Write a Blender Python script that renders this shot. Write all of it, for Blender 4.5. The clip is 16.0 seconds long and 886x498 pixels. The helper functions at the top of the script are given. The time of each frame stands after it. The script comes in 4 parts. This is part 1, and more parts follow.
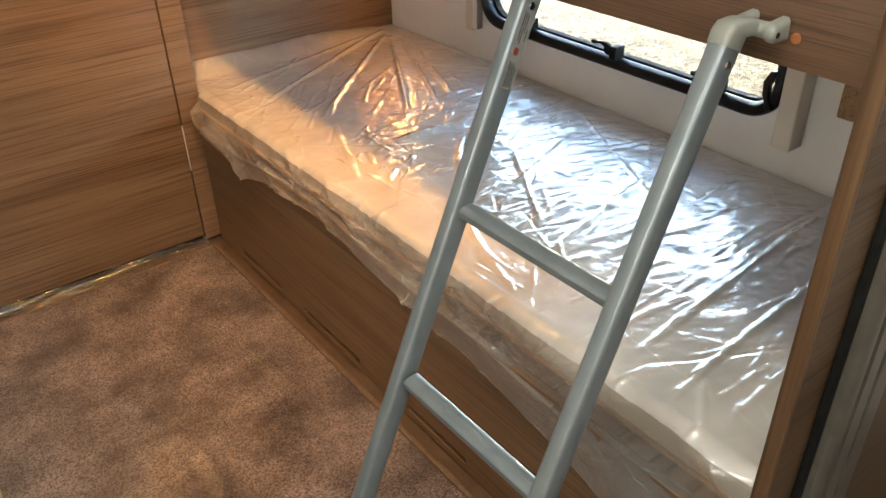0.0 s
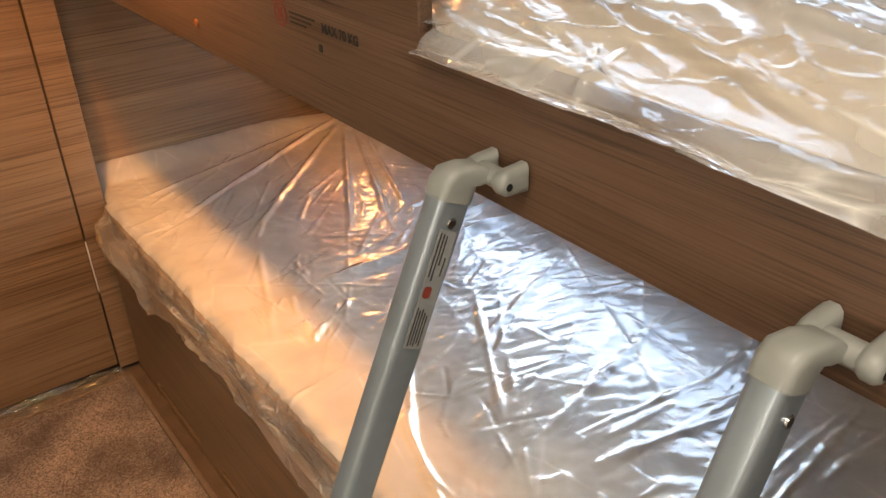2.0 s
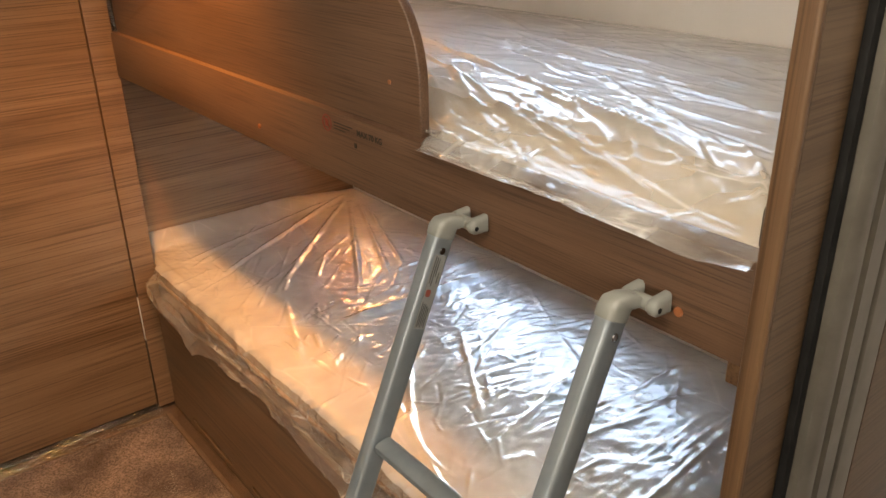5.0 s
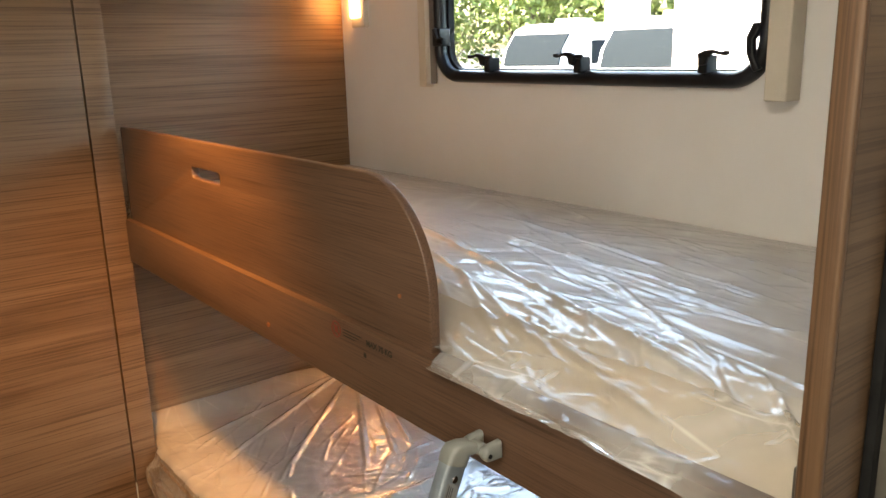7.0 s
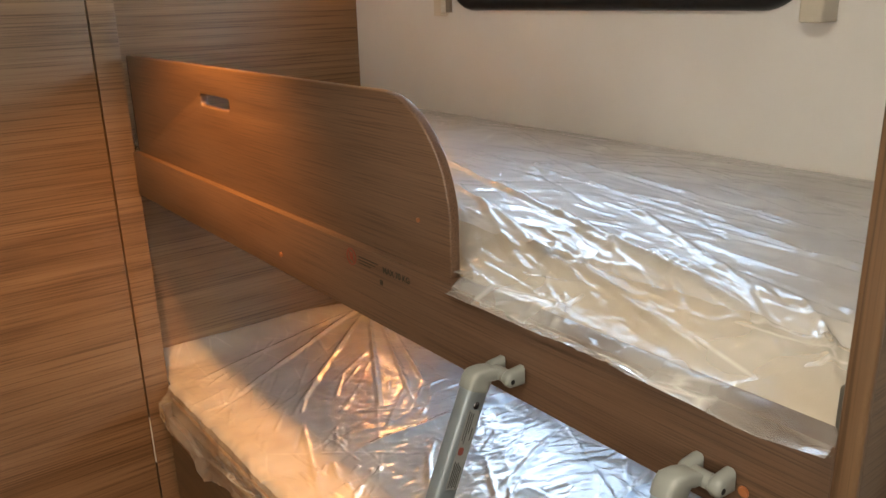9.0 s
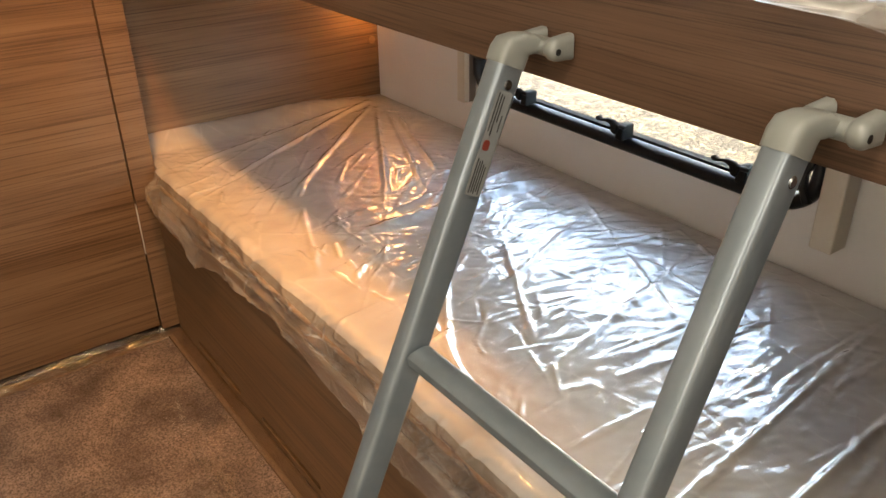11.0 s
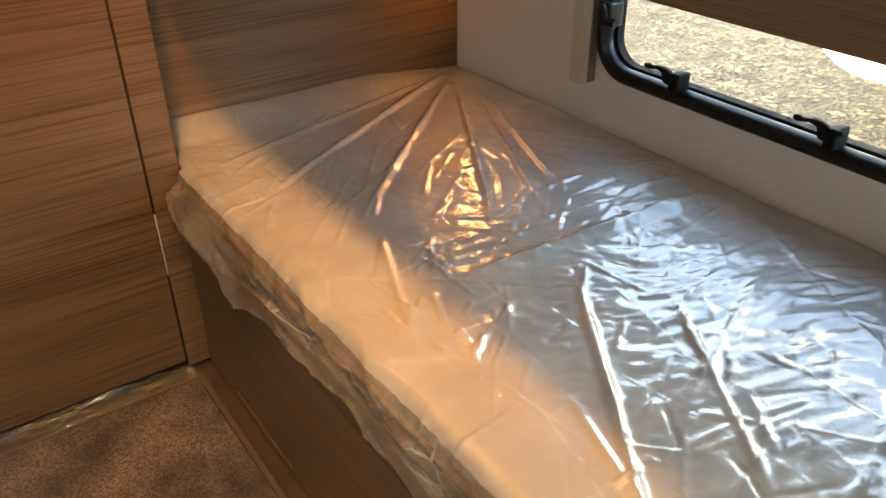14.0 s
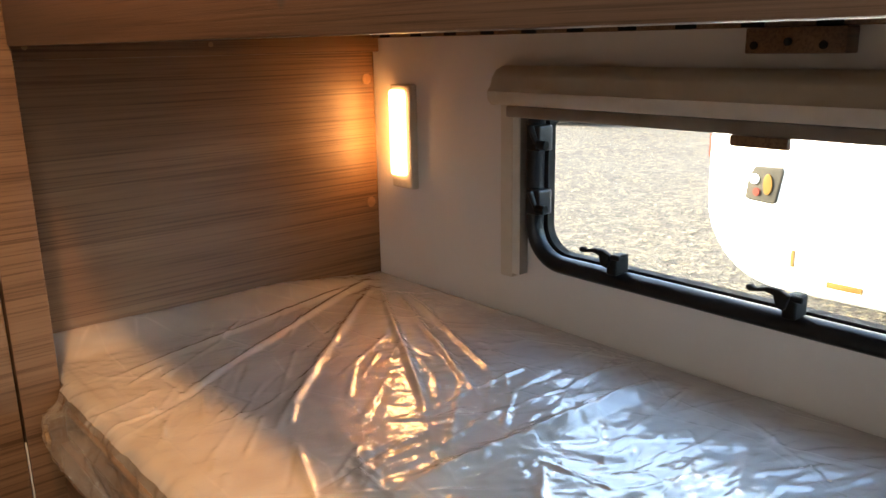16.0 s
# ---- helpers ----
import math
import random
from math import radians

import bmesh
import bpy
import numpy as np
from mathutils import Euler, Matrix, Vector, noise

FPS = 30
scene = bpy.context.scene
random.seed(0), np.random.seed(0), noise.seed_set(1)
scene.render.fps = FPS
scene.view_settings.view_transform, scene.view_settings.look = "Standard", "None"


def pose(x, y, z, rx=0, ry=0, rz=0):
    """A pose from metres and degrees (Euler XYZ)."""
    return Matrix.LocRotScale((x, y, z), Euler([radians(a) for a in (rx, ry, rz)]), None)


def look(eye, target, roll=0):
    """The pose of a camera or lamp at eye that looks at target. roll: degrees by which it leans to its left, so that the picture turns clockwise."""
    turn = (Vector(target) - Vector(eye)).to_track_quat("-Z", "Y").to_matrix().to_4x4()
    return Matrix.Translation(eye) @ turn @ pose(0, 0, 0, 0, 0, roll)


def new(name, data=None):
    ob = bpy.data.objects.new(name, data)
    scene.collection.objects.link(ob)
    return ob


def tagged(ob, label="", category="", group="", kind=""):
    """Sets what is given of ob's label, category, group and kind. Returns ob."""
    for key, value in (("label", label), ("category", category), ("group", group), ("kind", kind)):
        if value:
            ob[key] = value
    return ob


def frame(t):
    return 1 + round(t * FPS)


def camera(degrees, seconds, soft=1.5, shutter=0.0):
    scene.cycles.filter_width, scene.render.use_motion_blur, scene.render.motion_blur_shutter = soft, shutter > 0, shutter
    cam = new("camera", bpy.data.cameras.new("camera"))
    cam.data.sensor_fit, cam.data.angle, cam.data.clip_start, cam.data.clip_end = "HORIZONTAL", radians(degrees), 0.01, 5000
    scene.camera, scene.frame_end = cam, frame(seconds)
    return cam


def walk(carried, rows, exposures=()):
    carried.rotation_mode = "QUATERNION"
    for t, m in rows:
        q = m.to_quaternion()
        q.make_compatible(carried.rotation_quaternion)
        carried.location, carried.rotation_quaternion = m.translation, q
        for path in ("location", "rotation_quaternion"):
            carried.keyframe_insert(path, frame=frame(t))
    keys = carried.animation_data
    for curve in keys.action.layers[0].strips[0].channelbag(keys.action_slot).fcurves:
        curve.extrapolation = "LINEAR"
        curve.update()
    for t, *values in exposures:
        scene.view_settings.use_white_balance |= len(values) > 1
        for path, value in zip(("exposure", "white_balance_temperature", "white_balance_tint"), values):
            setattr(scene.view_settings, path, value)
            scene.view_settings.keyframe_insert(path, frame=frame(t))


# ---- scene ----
cam = camera(58.1, 16.0)
PATH = [
    (0, (-0.019, 0.068, 1.173), (0.995, 1.418, 0.1), -1.3),
    (0.5, (0.047, 0.084, 1.159), (1.075, 1.454, 0.127), -1.2),
    (1, (0.149, 0.136, 1.178), (1.187, 1.524, 0.18), -1.1),
    (1.5, (0.262, 0.281, 1.184), (1.321, 1.682, 0.227), -1.0),
    (2, (0.3, 0.333, 1.183), (1.349, 1.713, 0.186), -1.0),
    (2.5, (0.319, 0.331, 1.178), (1.371, 1.706, 0.177), -1.1),
    (3, (0.272, 0.29, 1.181), (1.327, 1.662, 0.178), -1.1),
    (3.2, (0.232, 0.239, 1.199), (1.291, 1.614, 0.205), -1.3),
    (5.5, (0.079, 0.057, 1.333), (1.234, 1.529, 0.626), -1.2),
    (6, (0.096, 0.068, 1.371), (1.271, 1.584, 0.805), -1.6),
    (6.5, (0.092, 0.078, 1.385), (1.284, 1.601, 0.879), -1.6),
    (7, (0.106, 0.096, 1.386), (1.301, 1.624, 0.898), -1.6),
    (7.5, (0.127, 0.122, 1.38), (1.316, 1.645, 0.866), -1.6),
    (8, (0.126, 0.136, 1.381), (1.308, 1.66, 0.85), -1.6),
    (8.5, (0.119, 0.134, 1.37), (1.294, 1.656, 0.817), -1.6),
    (9, (0.111, 0.128, 1.346), (1.266, 1.642, 0.735), -1.5),
    (9.5, (0.105, 0.126, 1.28), (1.246, 1.625, 0.607), -1.3),
    (10, (0.114, 0.129, 1.203), (1.231, 1.604, 0.444), -1.1),
    (12.3, (0.251, 0.503, 1.087), (1.232, 1.886, 0.026), -0.7),
    (12.5, (0.253, 0.544, 1.084), (1.228, 1.935, 0.029), -0.5),
    (13, (0.278, 0.651, 1.035), (1.246, 2.061, 0.0), -0.5),
    (13.5, (0.309, 0.695, 1.021), (1.268, 2.098, -0.033), -0.6),
    (14, (0.312, 0.692, 1.029), (1.283, 2.094, -0.014), -0.6),
    (14.5, (0.322, 0.696, 1.012), (1.338, 2.098, 0.011), -0.6),
    (15, (0.337, 0.726, 0.971), (1.484, 2.18, 0.214), -0.8),
    (15.5, (0.359, 0.75, 0.932), (1.577, 2.21, 0.312), -0.9),
    (16, (0.37, 0.778, 0.912), (1.631, 2.247, 0.413), -1.0),
]
EXPOSURES = [(0.0, 4.6, 6750, 1), (1.0, 4.53, 7150, 5), (2.5, 4.47, 7650, 10), (5.5, 4.42, 7650, 8), (7.0, 4.3, 7250, 4), (9.0, 4.35, 7250, 5), (10.0, 4.52, 7550, 8), (12.5, 4.1, 7550, 4), (14.5, 3.95, 7250, 3), (16.0, 4.02, 6650, 4)]
walk(cam, [(t, look(eye, target, roll)) for t, eye, target, roll in PATH], EXPOSURES)

# ---------------------------------------------------------------- world and sun
SUN_EL, SUN_AZ = 28.0, 328.0
world = bpy.data.worlds.new("world")
scene.world = world
world.use_nodes = True
wn = world.node_tree.nodes
sky = wn.new("ShaderNodeTexSky")
sky.sky_type, sky.sun_disc = "NISHITA", False
sky.air_density, sky.dust_density = 1.0, 4.0
sky.sun_elevation, sky.sun_rotation = radians(SUN_EL), radians(SUN_AZ)
wn["Background"].inputs["Strength"].default_value = 0.15
world.node_tree.links.new(sky.outputs["Color"], wn["Background"].inputs["Color"])

sun = new("sun", bpy.data.lights.new("sun", "SUN"))
sun.data.energy, sun.data.angle, sun.data.color = 2.0, radians(0.5), (1.0, 0.93, 0.82)
sun_dir = Vector((math.sin(radians(SUN_AZ)) * math.cos(radians(SUN_EL)), math.cos(radians(SUN_AZ)) * math.cos(radians(SUN_EL)), math.sin(radians(SUN_EL))))
sun.matrix_world = look(sun_dir * 30, (0, 0, 0))

# added fill lamps, unseen, set as daylight from assumed windows and a roof hatch
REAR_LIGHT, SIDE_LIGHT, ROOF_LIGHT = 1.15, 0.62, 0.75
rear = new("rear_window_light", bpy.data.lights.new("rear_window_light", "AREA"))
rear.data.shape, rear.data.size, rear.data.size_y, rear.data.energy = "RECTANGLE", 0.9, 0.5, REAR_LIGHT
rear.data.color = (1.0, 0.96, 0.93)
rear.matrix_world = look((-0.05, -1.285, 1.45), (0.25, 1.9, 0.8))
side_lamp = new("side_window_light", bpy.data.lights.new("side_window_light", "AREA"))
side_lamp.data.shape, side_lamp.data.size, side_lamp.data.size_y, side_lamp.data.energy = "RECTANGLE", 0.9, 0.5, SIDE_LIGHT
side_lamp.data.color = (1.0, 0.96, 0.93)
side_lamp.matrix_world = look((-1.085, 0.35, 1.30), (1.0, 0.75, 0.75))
# overhead fill lamp, added as if from a roof hatch
roof = new("roof_hatch_light", bpy.data.lights.new("roof_hatch_light", "AREA"))
roof.data.shape, roof.data.size, roof.data.energy, roof.data.color = "SQUARE", 0.36, ROOF_LIGHT, (1.0, 0.93, 0.85)
roof.matrix_world = look((0.02, 0.25, 1.925), (0.02, 0.25, 0))

# warm ceiling spot in front of the bunks
SPOT_AT = (0.425, 1.44, 1.69)
spot = new("ceiling_spot_light", bpy.data.lights.new("ceiling_spot_light", "SPOT"))
spot.data.energy, spot.data.color, spot.data.shadow_soft_size = 5.0, (1.0, 0.46, 0.13), 0.045
spot.data.spot_size, spot.data.spot_blend = radians(84), 1.0
spot.matrix_world = look(SPOT_AT, (0.60, 1.56, 0.8))


# ---------------------------------------------------------------- materials
def mat(name, colour=(0.5, 0.5, 0.5), rough=0.5, metal=0.0, **more):
    m = bpy.data.materials.new(name)
    m.use_nodes = True
    b = m.node_tree.nodes["Principled BSDF"]
    b.inputs["Base Color"].default_value = (*colour, 1)
    b.inputs["Roughness"].default_value = rough
    b.inputs["Metallic"].default_value = metal
    for key, value in more.items():
        b.inputs[key.replace("_", " ")].default_value = value
    return m


def nodes_of(m):
    return m.node_tree.nodes, m.node_tree.links, m.node_tree.nodes["Principled BSDF"]


def noise_node(m, scale, detail=4.0, stretch=(1, 1, 1), rough=0.55, distortion=0.0):
    n, l, b = nodes_of(m)
    tc, mp, tx = n.new("ShaderNodeTexCoord"), n.new("ShaderNodeMapping"), n.new("ShaderNodeTexNoise")
    mp.inputs["Scale"].default_value = stretch
    tx.inputs["Scale"].default_value, tx.inputs["Detail"].default_value = scale, detail
    tx.inputs["Roughness"].default_value, tx.inputs["Distortion"].default_value = rough, distortion
    l.new(tc.outputs["Object"], mp.inputs["Vector"])
    l.new(mp.outputs["Vector"], tx.inputs["Vector"])
    return tx.outputs["Fac"]


def ramp(m, fac, stops):
    n, l, b = nodes_of(m)
    r = n.new("ShaderNodeValToRGB")
    while len(r.color_ramp.elements) < len(stops):
        r.color_ramp.elements.new(0.5)
    for e, (p, c) in zip(r.color_ramp.elements, stops):
        e.position, e.color = p, (*c, 1)
    l.new(fac, r.inputs["Fac"])
    return r.outputs["Color"]


def blend(m, kind, fac, a, c):
    n, l, b = nodes_of(m)
    x = n.new("ShaderNodeMix")
    x.data_type, x.blend_type = "RGBA", kind
    if hasattr(fac, "links"):
        l.new(fac, x.inputs[0])
    else:
        x.inputs[0].default_value = fac
    l.new(a, x.inputs[6])
    l.new(c, x.inputs[7])
    return x.outputs[2]


def relief(m, fac, strength, distance):
    n, l, b = nodes_of(m)
    bump = n.new("ShaderNodeBump")
    bump.inputs["Strength"].default_value, bump.inputs["Distance"].default_value = strength, distance
    l.new(fac, bump.inputs["Height"])
    l.new(bump.outputs["Normal"], b.inputs["Normal"])


def wood(name, axis, tint=1.0, warm=1.0, pores=300.0, blue=0.95, band=1.0):
    """Oak-look laminate with its grain along the axis: broad cathedral figure, streaks and fine pores."""
    m = mat(name, rough=0.42)
    n, l, b = nodes_of(m)
    along = [1.0, 1.0, 1.0]
    along["xyz".index(axis)] = 0.07
    wide = noise_node(m, 15.0, 6.0, [a if a == 1 else 0.055 for a in along], 0.62, 0.5)
    fine = noise_node(m, pores, 5.0, [a if a == 1 else 0.009 for a in along], 0.6, 0.1)
    blot = noise_node(m, 3.0, 2.0, [a if a == 1 else 0.4 for a in along])

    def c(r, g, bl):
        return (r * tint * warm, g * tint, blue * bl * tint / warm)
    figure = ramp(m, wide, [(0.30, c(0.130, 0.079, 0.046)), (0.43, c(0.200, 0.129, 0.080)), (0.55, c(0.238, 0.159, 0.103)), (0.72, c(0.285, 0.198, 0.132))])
    figure = blend(m, "MIX", 1 - band, figure, ramp(m, wide, [(0.0, c(0.218, 0.145, 0.093)), (1.0, c(0.218, 0.145, 0.093))]))
    streak = ramp(m, fine, [(0.37, (0.52, 0.47, 0.42)), (0.48, (0.92, 0.91, 0.90)), (0.58, (1.03, 1.03, 1.03)), (0.7, (1.10, 1.10, 1.10))])
    cloud = ramp(m, blot, [(0.3, (0.84, 0.82, 0.8)), (0.7, (1.08, 1.08, 1.08))])
    both = blend(m, "MULTIPLY", 1.0, figure, streak)
    l.new(blend(m, "MULTIPLY", 1.0, both, cloud), b.inputs["Base Color"])
    relief(m, fine, 0.4, 0.0008)
    r = n.new("ShaderNodeMapRange")
    r.inputs["To Min"].default_value, r.inputs["To Max"].default_value = 0.34, 0.48
    l.new(wide, r.inputs["Value"])
    l.new(r.outputs["Result"], b.inputs["Roughness"])
    return m


def mottled(name, low, high, scale, rough, bump=0.0, distance=0.001, fine=0.0, fine_depth=0.28, tight=0.18, **more):
    """A surface in two tones at two scales."""
    m = mat(name, low, rough, **more)
    n, l, b = nodes_of(m)
    big = noise_node(m, scale, 5.0)
    col = ramp(m, big, [(0.35, low), (0.65, high)])
    if fine:
        f = noise_node(m, fine, 3.0)
        col = blend(m, "MULTIPLY", 1.0, col, ramp(m, f, [(0.5 - tight, (1 - fine_depth,) * 3), (0.5 + tight, (1 + fine_depth * 0.5,) * 3)]))
        if bump:
            relief(m, f, bump, distance)
    elif bump:
        relief(m, big, bump, distance)
    l.new(col, b.inputs["Base Color"])
    return m


def emitter(name, colour, strength):
    return mat(name, (0.9, 0.88, 0.82), 0.4, Emission_Color=(*colour, 1), Emission_Strength=strength)


def film_material(name, milk, rough, crinkle, strength, gain=1.0, veiled=1.0, tone=(0.9, 0.91, 0.92), cells=14.0, lines=0.25, cloud=0.2):
    """Clear polythene: see-through, with mirror gloss by Fresnel, a trace of milkiness and small crinkles. lines:
    highlights painted along creases.
    """
    m = bpy.data.materials.new(name)
    m.use_nodes = True
    n, l = m.node_tree.nodes, m.node_tree.links
    n.remove(n["Principled BSDF"])
    out = n["Material Output"]
    tc, tx, tx2, bump = n.new("ShaderNodeTexCoord"), n.new("ShaderNodeTexNoise"), n.new("ShaderNodeTexNoise"), n.new("ShaderNodeBump")
    tx.inputs["Scale"].default_value, tx.inputs["Detail"].default_value, tx.inputs["Distortion"].default_value = crinkle, 3.0, 1.2
    tx2.inputs["Scale"].default_value, tx2.inputs["Detail"].default_value = 9.0, 2.0
    l.new(tc.outputs["Object"], tx.inputs["Vector"])
    l.new(tc.outputs["Object"], tx2.inputs["Vector"])
    ridge = n.new("ShaderNodeMath")
    ridge.operation = "SUBTRACT"
    ridge.inputs[1].default_value = 0.5
    l.new(tx.outputs["Fac"], ridge.inputs[0])
    fold = n.new("ShaderNodeMath")
    fold.operation = "ABSOLUTE"
    l.new(ridge.outputs[0], fold.inputs[0])
    bump.inputs["Strength"].default_value, bump.inputs["Distance"].default_value = strength, 0.004
    l.new(fold.outputs[0], bump.inputs["Height"])
    turn_map, vor, line, lift = n.new("ShaderNodeMapping"), n.new("ShaderNodeTexVoronoi"), n.new("ShaderNodeMapRange"), n.new("ShaderNodeMath")
    turn_map.inputs["Rotation"].default_value, turn_map.inputs["Scale"].default_value = (0.5, 0.2, 0.6), (1.0, 0.45, 0.9)
    vor.feature = "DISTANCE_TO_EDGE"
    vor.inputs["Scale"].default_value = cells
    line.inputs["From Min"].default_value, line.inputs["From Max"].default_value = 0.0, 0.035
    line.inputs["To Min"].default_value, line.inputs["To Max"].default_value = 1.0, 0.0
    l.new(tc.outputs["Object"], turn_map.inputs["Vector"])
    l.new(turn_map.outputs["Vector"], vor.inputs["Vector"])
    l.new(vor.outputs["Distance"], line.inputs["Value"])
    lift.operation = "MULTIPLY_ADD"
    lift.inputs[1].default_value = 0.4
    l.new(line.outputs["Result"], lift.inputs[0])
    l.new(fold.outputs[0], lift.inputs[2])
    l.new(lift.outputs[0], bump.inputs["Height"])
    clear, gloss, dull, fres = n.new("ShaderNodeBsdfTransparent"), n.new("ShaderNodeBsdfGlossy"), n.new("ShaderNodeBsdfDiffuse"), n.new("ShaderNodeFresnel")
    clear.inputs["Color"].default_value = (0.97, 0.97, 0.97, 1)
    gloss.inputs["Roughness"].default_value = rough
    gloss.inputs["Color"].default_value = (1, 1, 1, 1)
    dull.inputs["Color"].default_value = (*tone, 1)
    fres.inputs["IOR"].default_value = 1.5
    l.new(bump.outputs["Normal"], gloss.inputs["Normal"])
    l.new(bump.outputs["Normal"], fres.inputs["Normal"])
    twice = n.new("ShaderNodeMath")
    twice.operation, twice.use_clamp = "MULTIPLY", True
    twice.inputs[1].default_value = 1.7 * gain
    l.new(fres.outputs[0], twice.inputs[0])
    veil, satin, softened = n.new("ShaderNodeBsdfGlossy"), n.new("ShaderNodeMixShader"), n.new("ShaderNodeMath")
    veil.inputs["Roughness"].default_value = 0.55
    softened.operation, softened.use_clamp = "MULTIPLY_ADD", True
    softened.inputs[1].default_value, softened.inputs[2].default_value = 1.5 * veiled, 0.10 * veiled
    l.new(fres.outputs[0], softened.inputs[0])
    haze, both = n.new("ShaderNodeMixShader"), n.new("ShaderNodeMixShader")
    patch = n.new("ShaderNodeMapRange")
    patch.inputs["From Min"].default_value, patch.inputs["From Max"].default_value = 0.3, 0.7
    patch.inputs["To Min"].default_value, patch.inputs["To Max"].default_value = milk * (1 - cloud), milk * (1 + cloud)
    l.new(tx2.outputs["Fac"], patch.inputs["Value"])
    # crease highlights painted as whiter haze over the film's own milkiness
    whiten = n.new("ShaderNodeMath")
    whiten.operation, whiten.use_clamp = "MULTIPLY_ADD", True
    crease_glint = n.new("ShaderNodeMath")
    crease_glint.operation = "MULTIPLY"
    l.new(line.outputs["Result"], crease_glint.inputs[0])
    some = n.new("ShaderNodeMapRange")
    some.inputs["From Min"].default_value, some.inputs["From Max"].default_value = 0.46, 0.66
    l.new(tx2.outputs["Fac"], some.inputs["Value"])
    l.new(some.outputs["Result"], crease_glint.inputs[1])
    whiten.inputs[1].default_value = lines * 2
    l.new(crease_glint.outputs[0], whiten.inputs[0])
    l.new(patch.outputs["Result"], whiten.inputs[2])
    l.new(whiten.outputs[0], haze.inputs["Fac"])
    l.new(clear.outputs[0], haze.inputs[1])
    l.new(dull.outputs[0], haze.inputs[2])
    l.new(twice.outputs[0], both.inputs["Fac"])
    l.new(softened.outputs[0], satin.inputs["Fac"])
    l.new(haze.outputs[0], satin.inputs[1])
    l.new(veil.outputs[0], satin.inputs[2])
    l.new(satin.outputs[0], both.inputs[1])
    l.new(gloss.outputs[0], both.inputs[2])
    l.new(both.outputs[0], out.inputs["Surface"])
    return m


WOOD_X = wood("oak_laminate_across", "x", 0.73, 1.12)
# darkened copy of the same laminate: dimmer light on the rail put into colour
WOOD_Y_SHADED = wood("oak_laminate_along_shaded", "y", 0.40, 1.20, 620.0, 1.12, 0.8)
# partition oak and its strip, darkened in colour against the strong fill lamps
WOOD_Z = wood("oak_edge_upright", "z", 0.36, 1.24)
WOOD_X_SHADED = wood("oak_laminate_partition_shaded", "x", 0.38, 1.08)
# same laminate, the base panel's shading put into its tint
WOOD_BASE_SHADED = wood("oak_laminate_base_shaded", "y", 0.60, 1.14)
BATTEN = wood("beech_batten", "x", 0.72, 1.18)
PLY = wood("birch_slat", "x", 1.35, 1.0)
WALL_WHITE = mottled("pale_wall_panel", (0.70, 0.672, 0.65), (0.735, 0.708, 0.686), 5.0, 0.55)
CEIL = mottled("white_ceiling_panel", (0.74, 0.73, 0.71), (0.78, 0.77, 0.75), 4.0, 0.6)
CARPET = mottled("brown_speckled_carpet", (0.075, 0.061, 0.062), (0.285, 0.232, 0.225), 7.0, 0.95, 0.9, 0.004, 270.0, 0.7, 0.13)
BINDING = mottled("carpet_binding", (0.10, 0.07, 0.05), (0.15, 0.105, 0.075), 60.0, 0.85, 0.4, 0.001, 700.0)
VINYL = mottled("dark_vinyl_floor", (0.055, 0.036, 0.025), (0.09, 0.06, 0.042), 20.0, 0.4)
FABRIC = mottled("cream_mattress_fabric", (0.54, 0.45, 0.335), (0.61, 0.52, 0.40), 6.0, 0.9, 0.3, 0.002, 200.0, 0.06)
PIPING = mottled("tan_piping", (0.33, 0.20, 0.11), (0.42, 0.27, 0.16), 40.0, 0.8)
FILM = film_material("clear_polythene_film", 0.40, 0.065, 46.0, 0.22, 1.15, 1.05, (0.95, 0.92, 0.90), 11.0, 0.06)
FILM_HANG = film_material("hanging_polythene_film", 0.12, 0.07, 40.0, 0.34, 1.5, 0.30, (0.93, 0.92, 0.90), 17.0, 0.16, 0.5)
FILM_CLEAR = film_material("crumpled_clear_film", 0.02, 0.08, 40.0, 0.2, 0.8, 0.0, lines=0.1)
FILM_TOP = film_material("clear_polythene_film_above", 0.34, 0.10, 46.0, 0.20, 0.6, 0.7, (0.93, 0.92, 0.90), 9.0, 0.04)
FILM_FRONT = film_material("puffed_polythene_film", 0.22, 0.11, 30.0, 0.36, 0.36, 0.22, (0.80, 0.78, 0.74), 15.0, 0.12, 0.6)
FLOOR_FILM = film_material("thin_floor_film", 0.0, 0.10, 12.0, 0.1, 0.13, 0.0, lines=0.0)
ALU = mottled("anodised_aluminium", (0.215, 0.25, 0.275), (0.25, 0.285, 0.31), 30.0, 0.34, Metallic=0.55)
ALU_SATIN = mottled("satin_door_profile", (0.11, 0.100, 0.085), (0.14, 0.128, 0.11), 30.0, 0.42, Metallic=0.4)
PLASTIC = mottled("grey_white_plastic", (0.175, 0.18, 0.165), (0.205, 0.21, 0.195), 25.0, 0.42)
BEIGE = mottled("beige_blind_plastic", (0.58, 0.52, 0.43), (0.63, 0.57, 0.48), 18.0, 0.45)
GREY_BAR = mottled("taupe_blind_bar", (0.20, 0.17, 0.145), (0.25, 0.215, 0.185), 18.0, 0.5)
BLACK = mottled("black_window_plastic", (0.008, 0.009, 0.011), (0.014, 0.015, 0.018), 30.0, 0.30, Specular_IOR_Level=0.3)
RUBBER = mottled("black_rubber", (0.007, 0.007, 0.007), (0.012, 0.012, 0.012), 30.0, 0.6, Specular_IOR_Level=0.15)
BRIGHT = mottled("bright_metal_profile", (0.66, 0.65, 0.61), (0.72, 0.71, 0.67), 30.0, 0.4, Metallic=0.3)
CHROME = mat("chrome", (0.75, 0.75, 0.76), 0.15, 1.0)
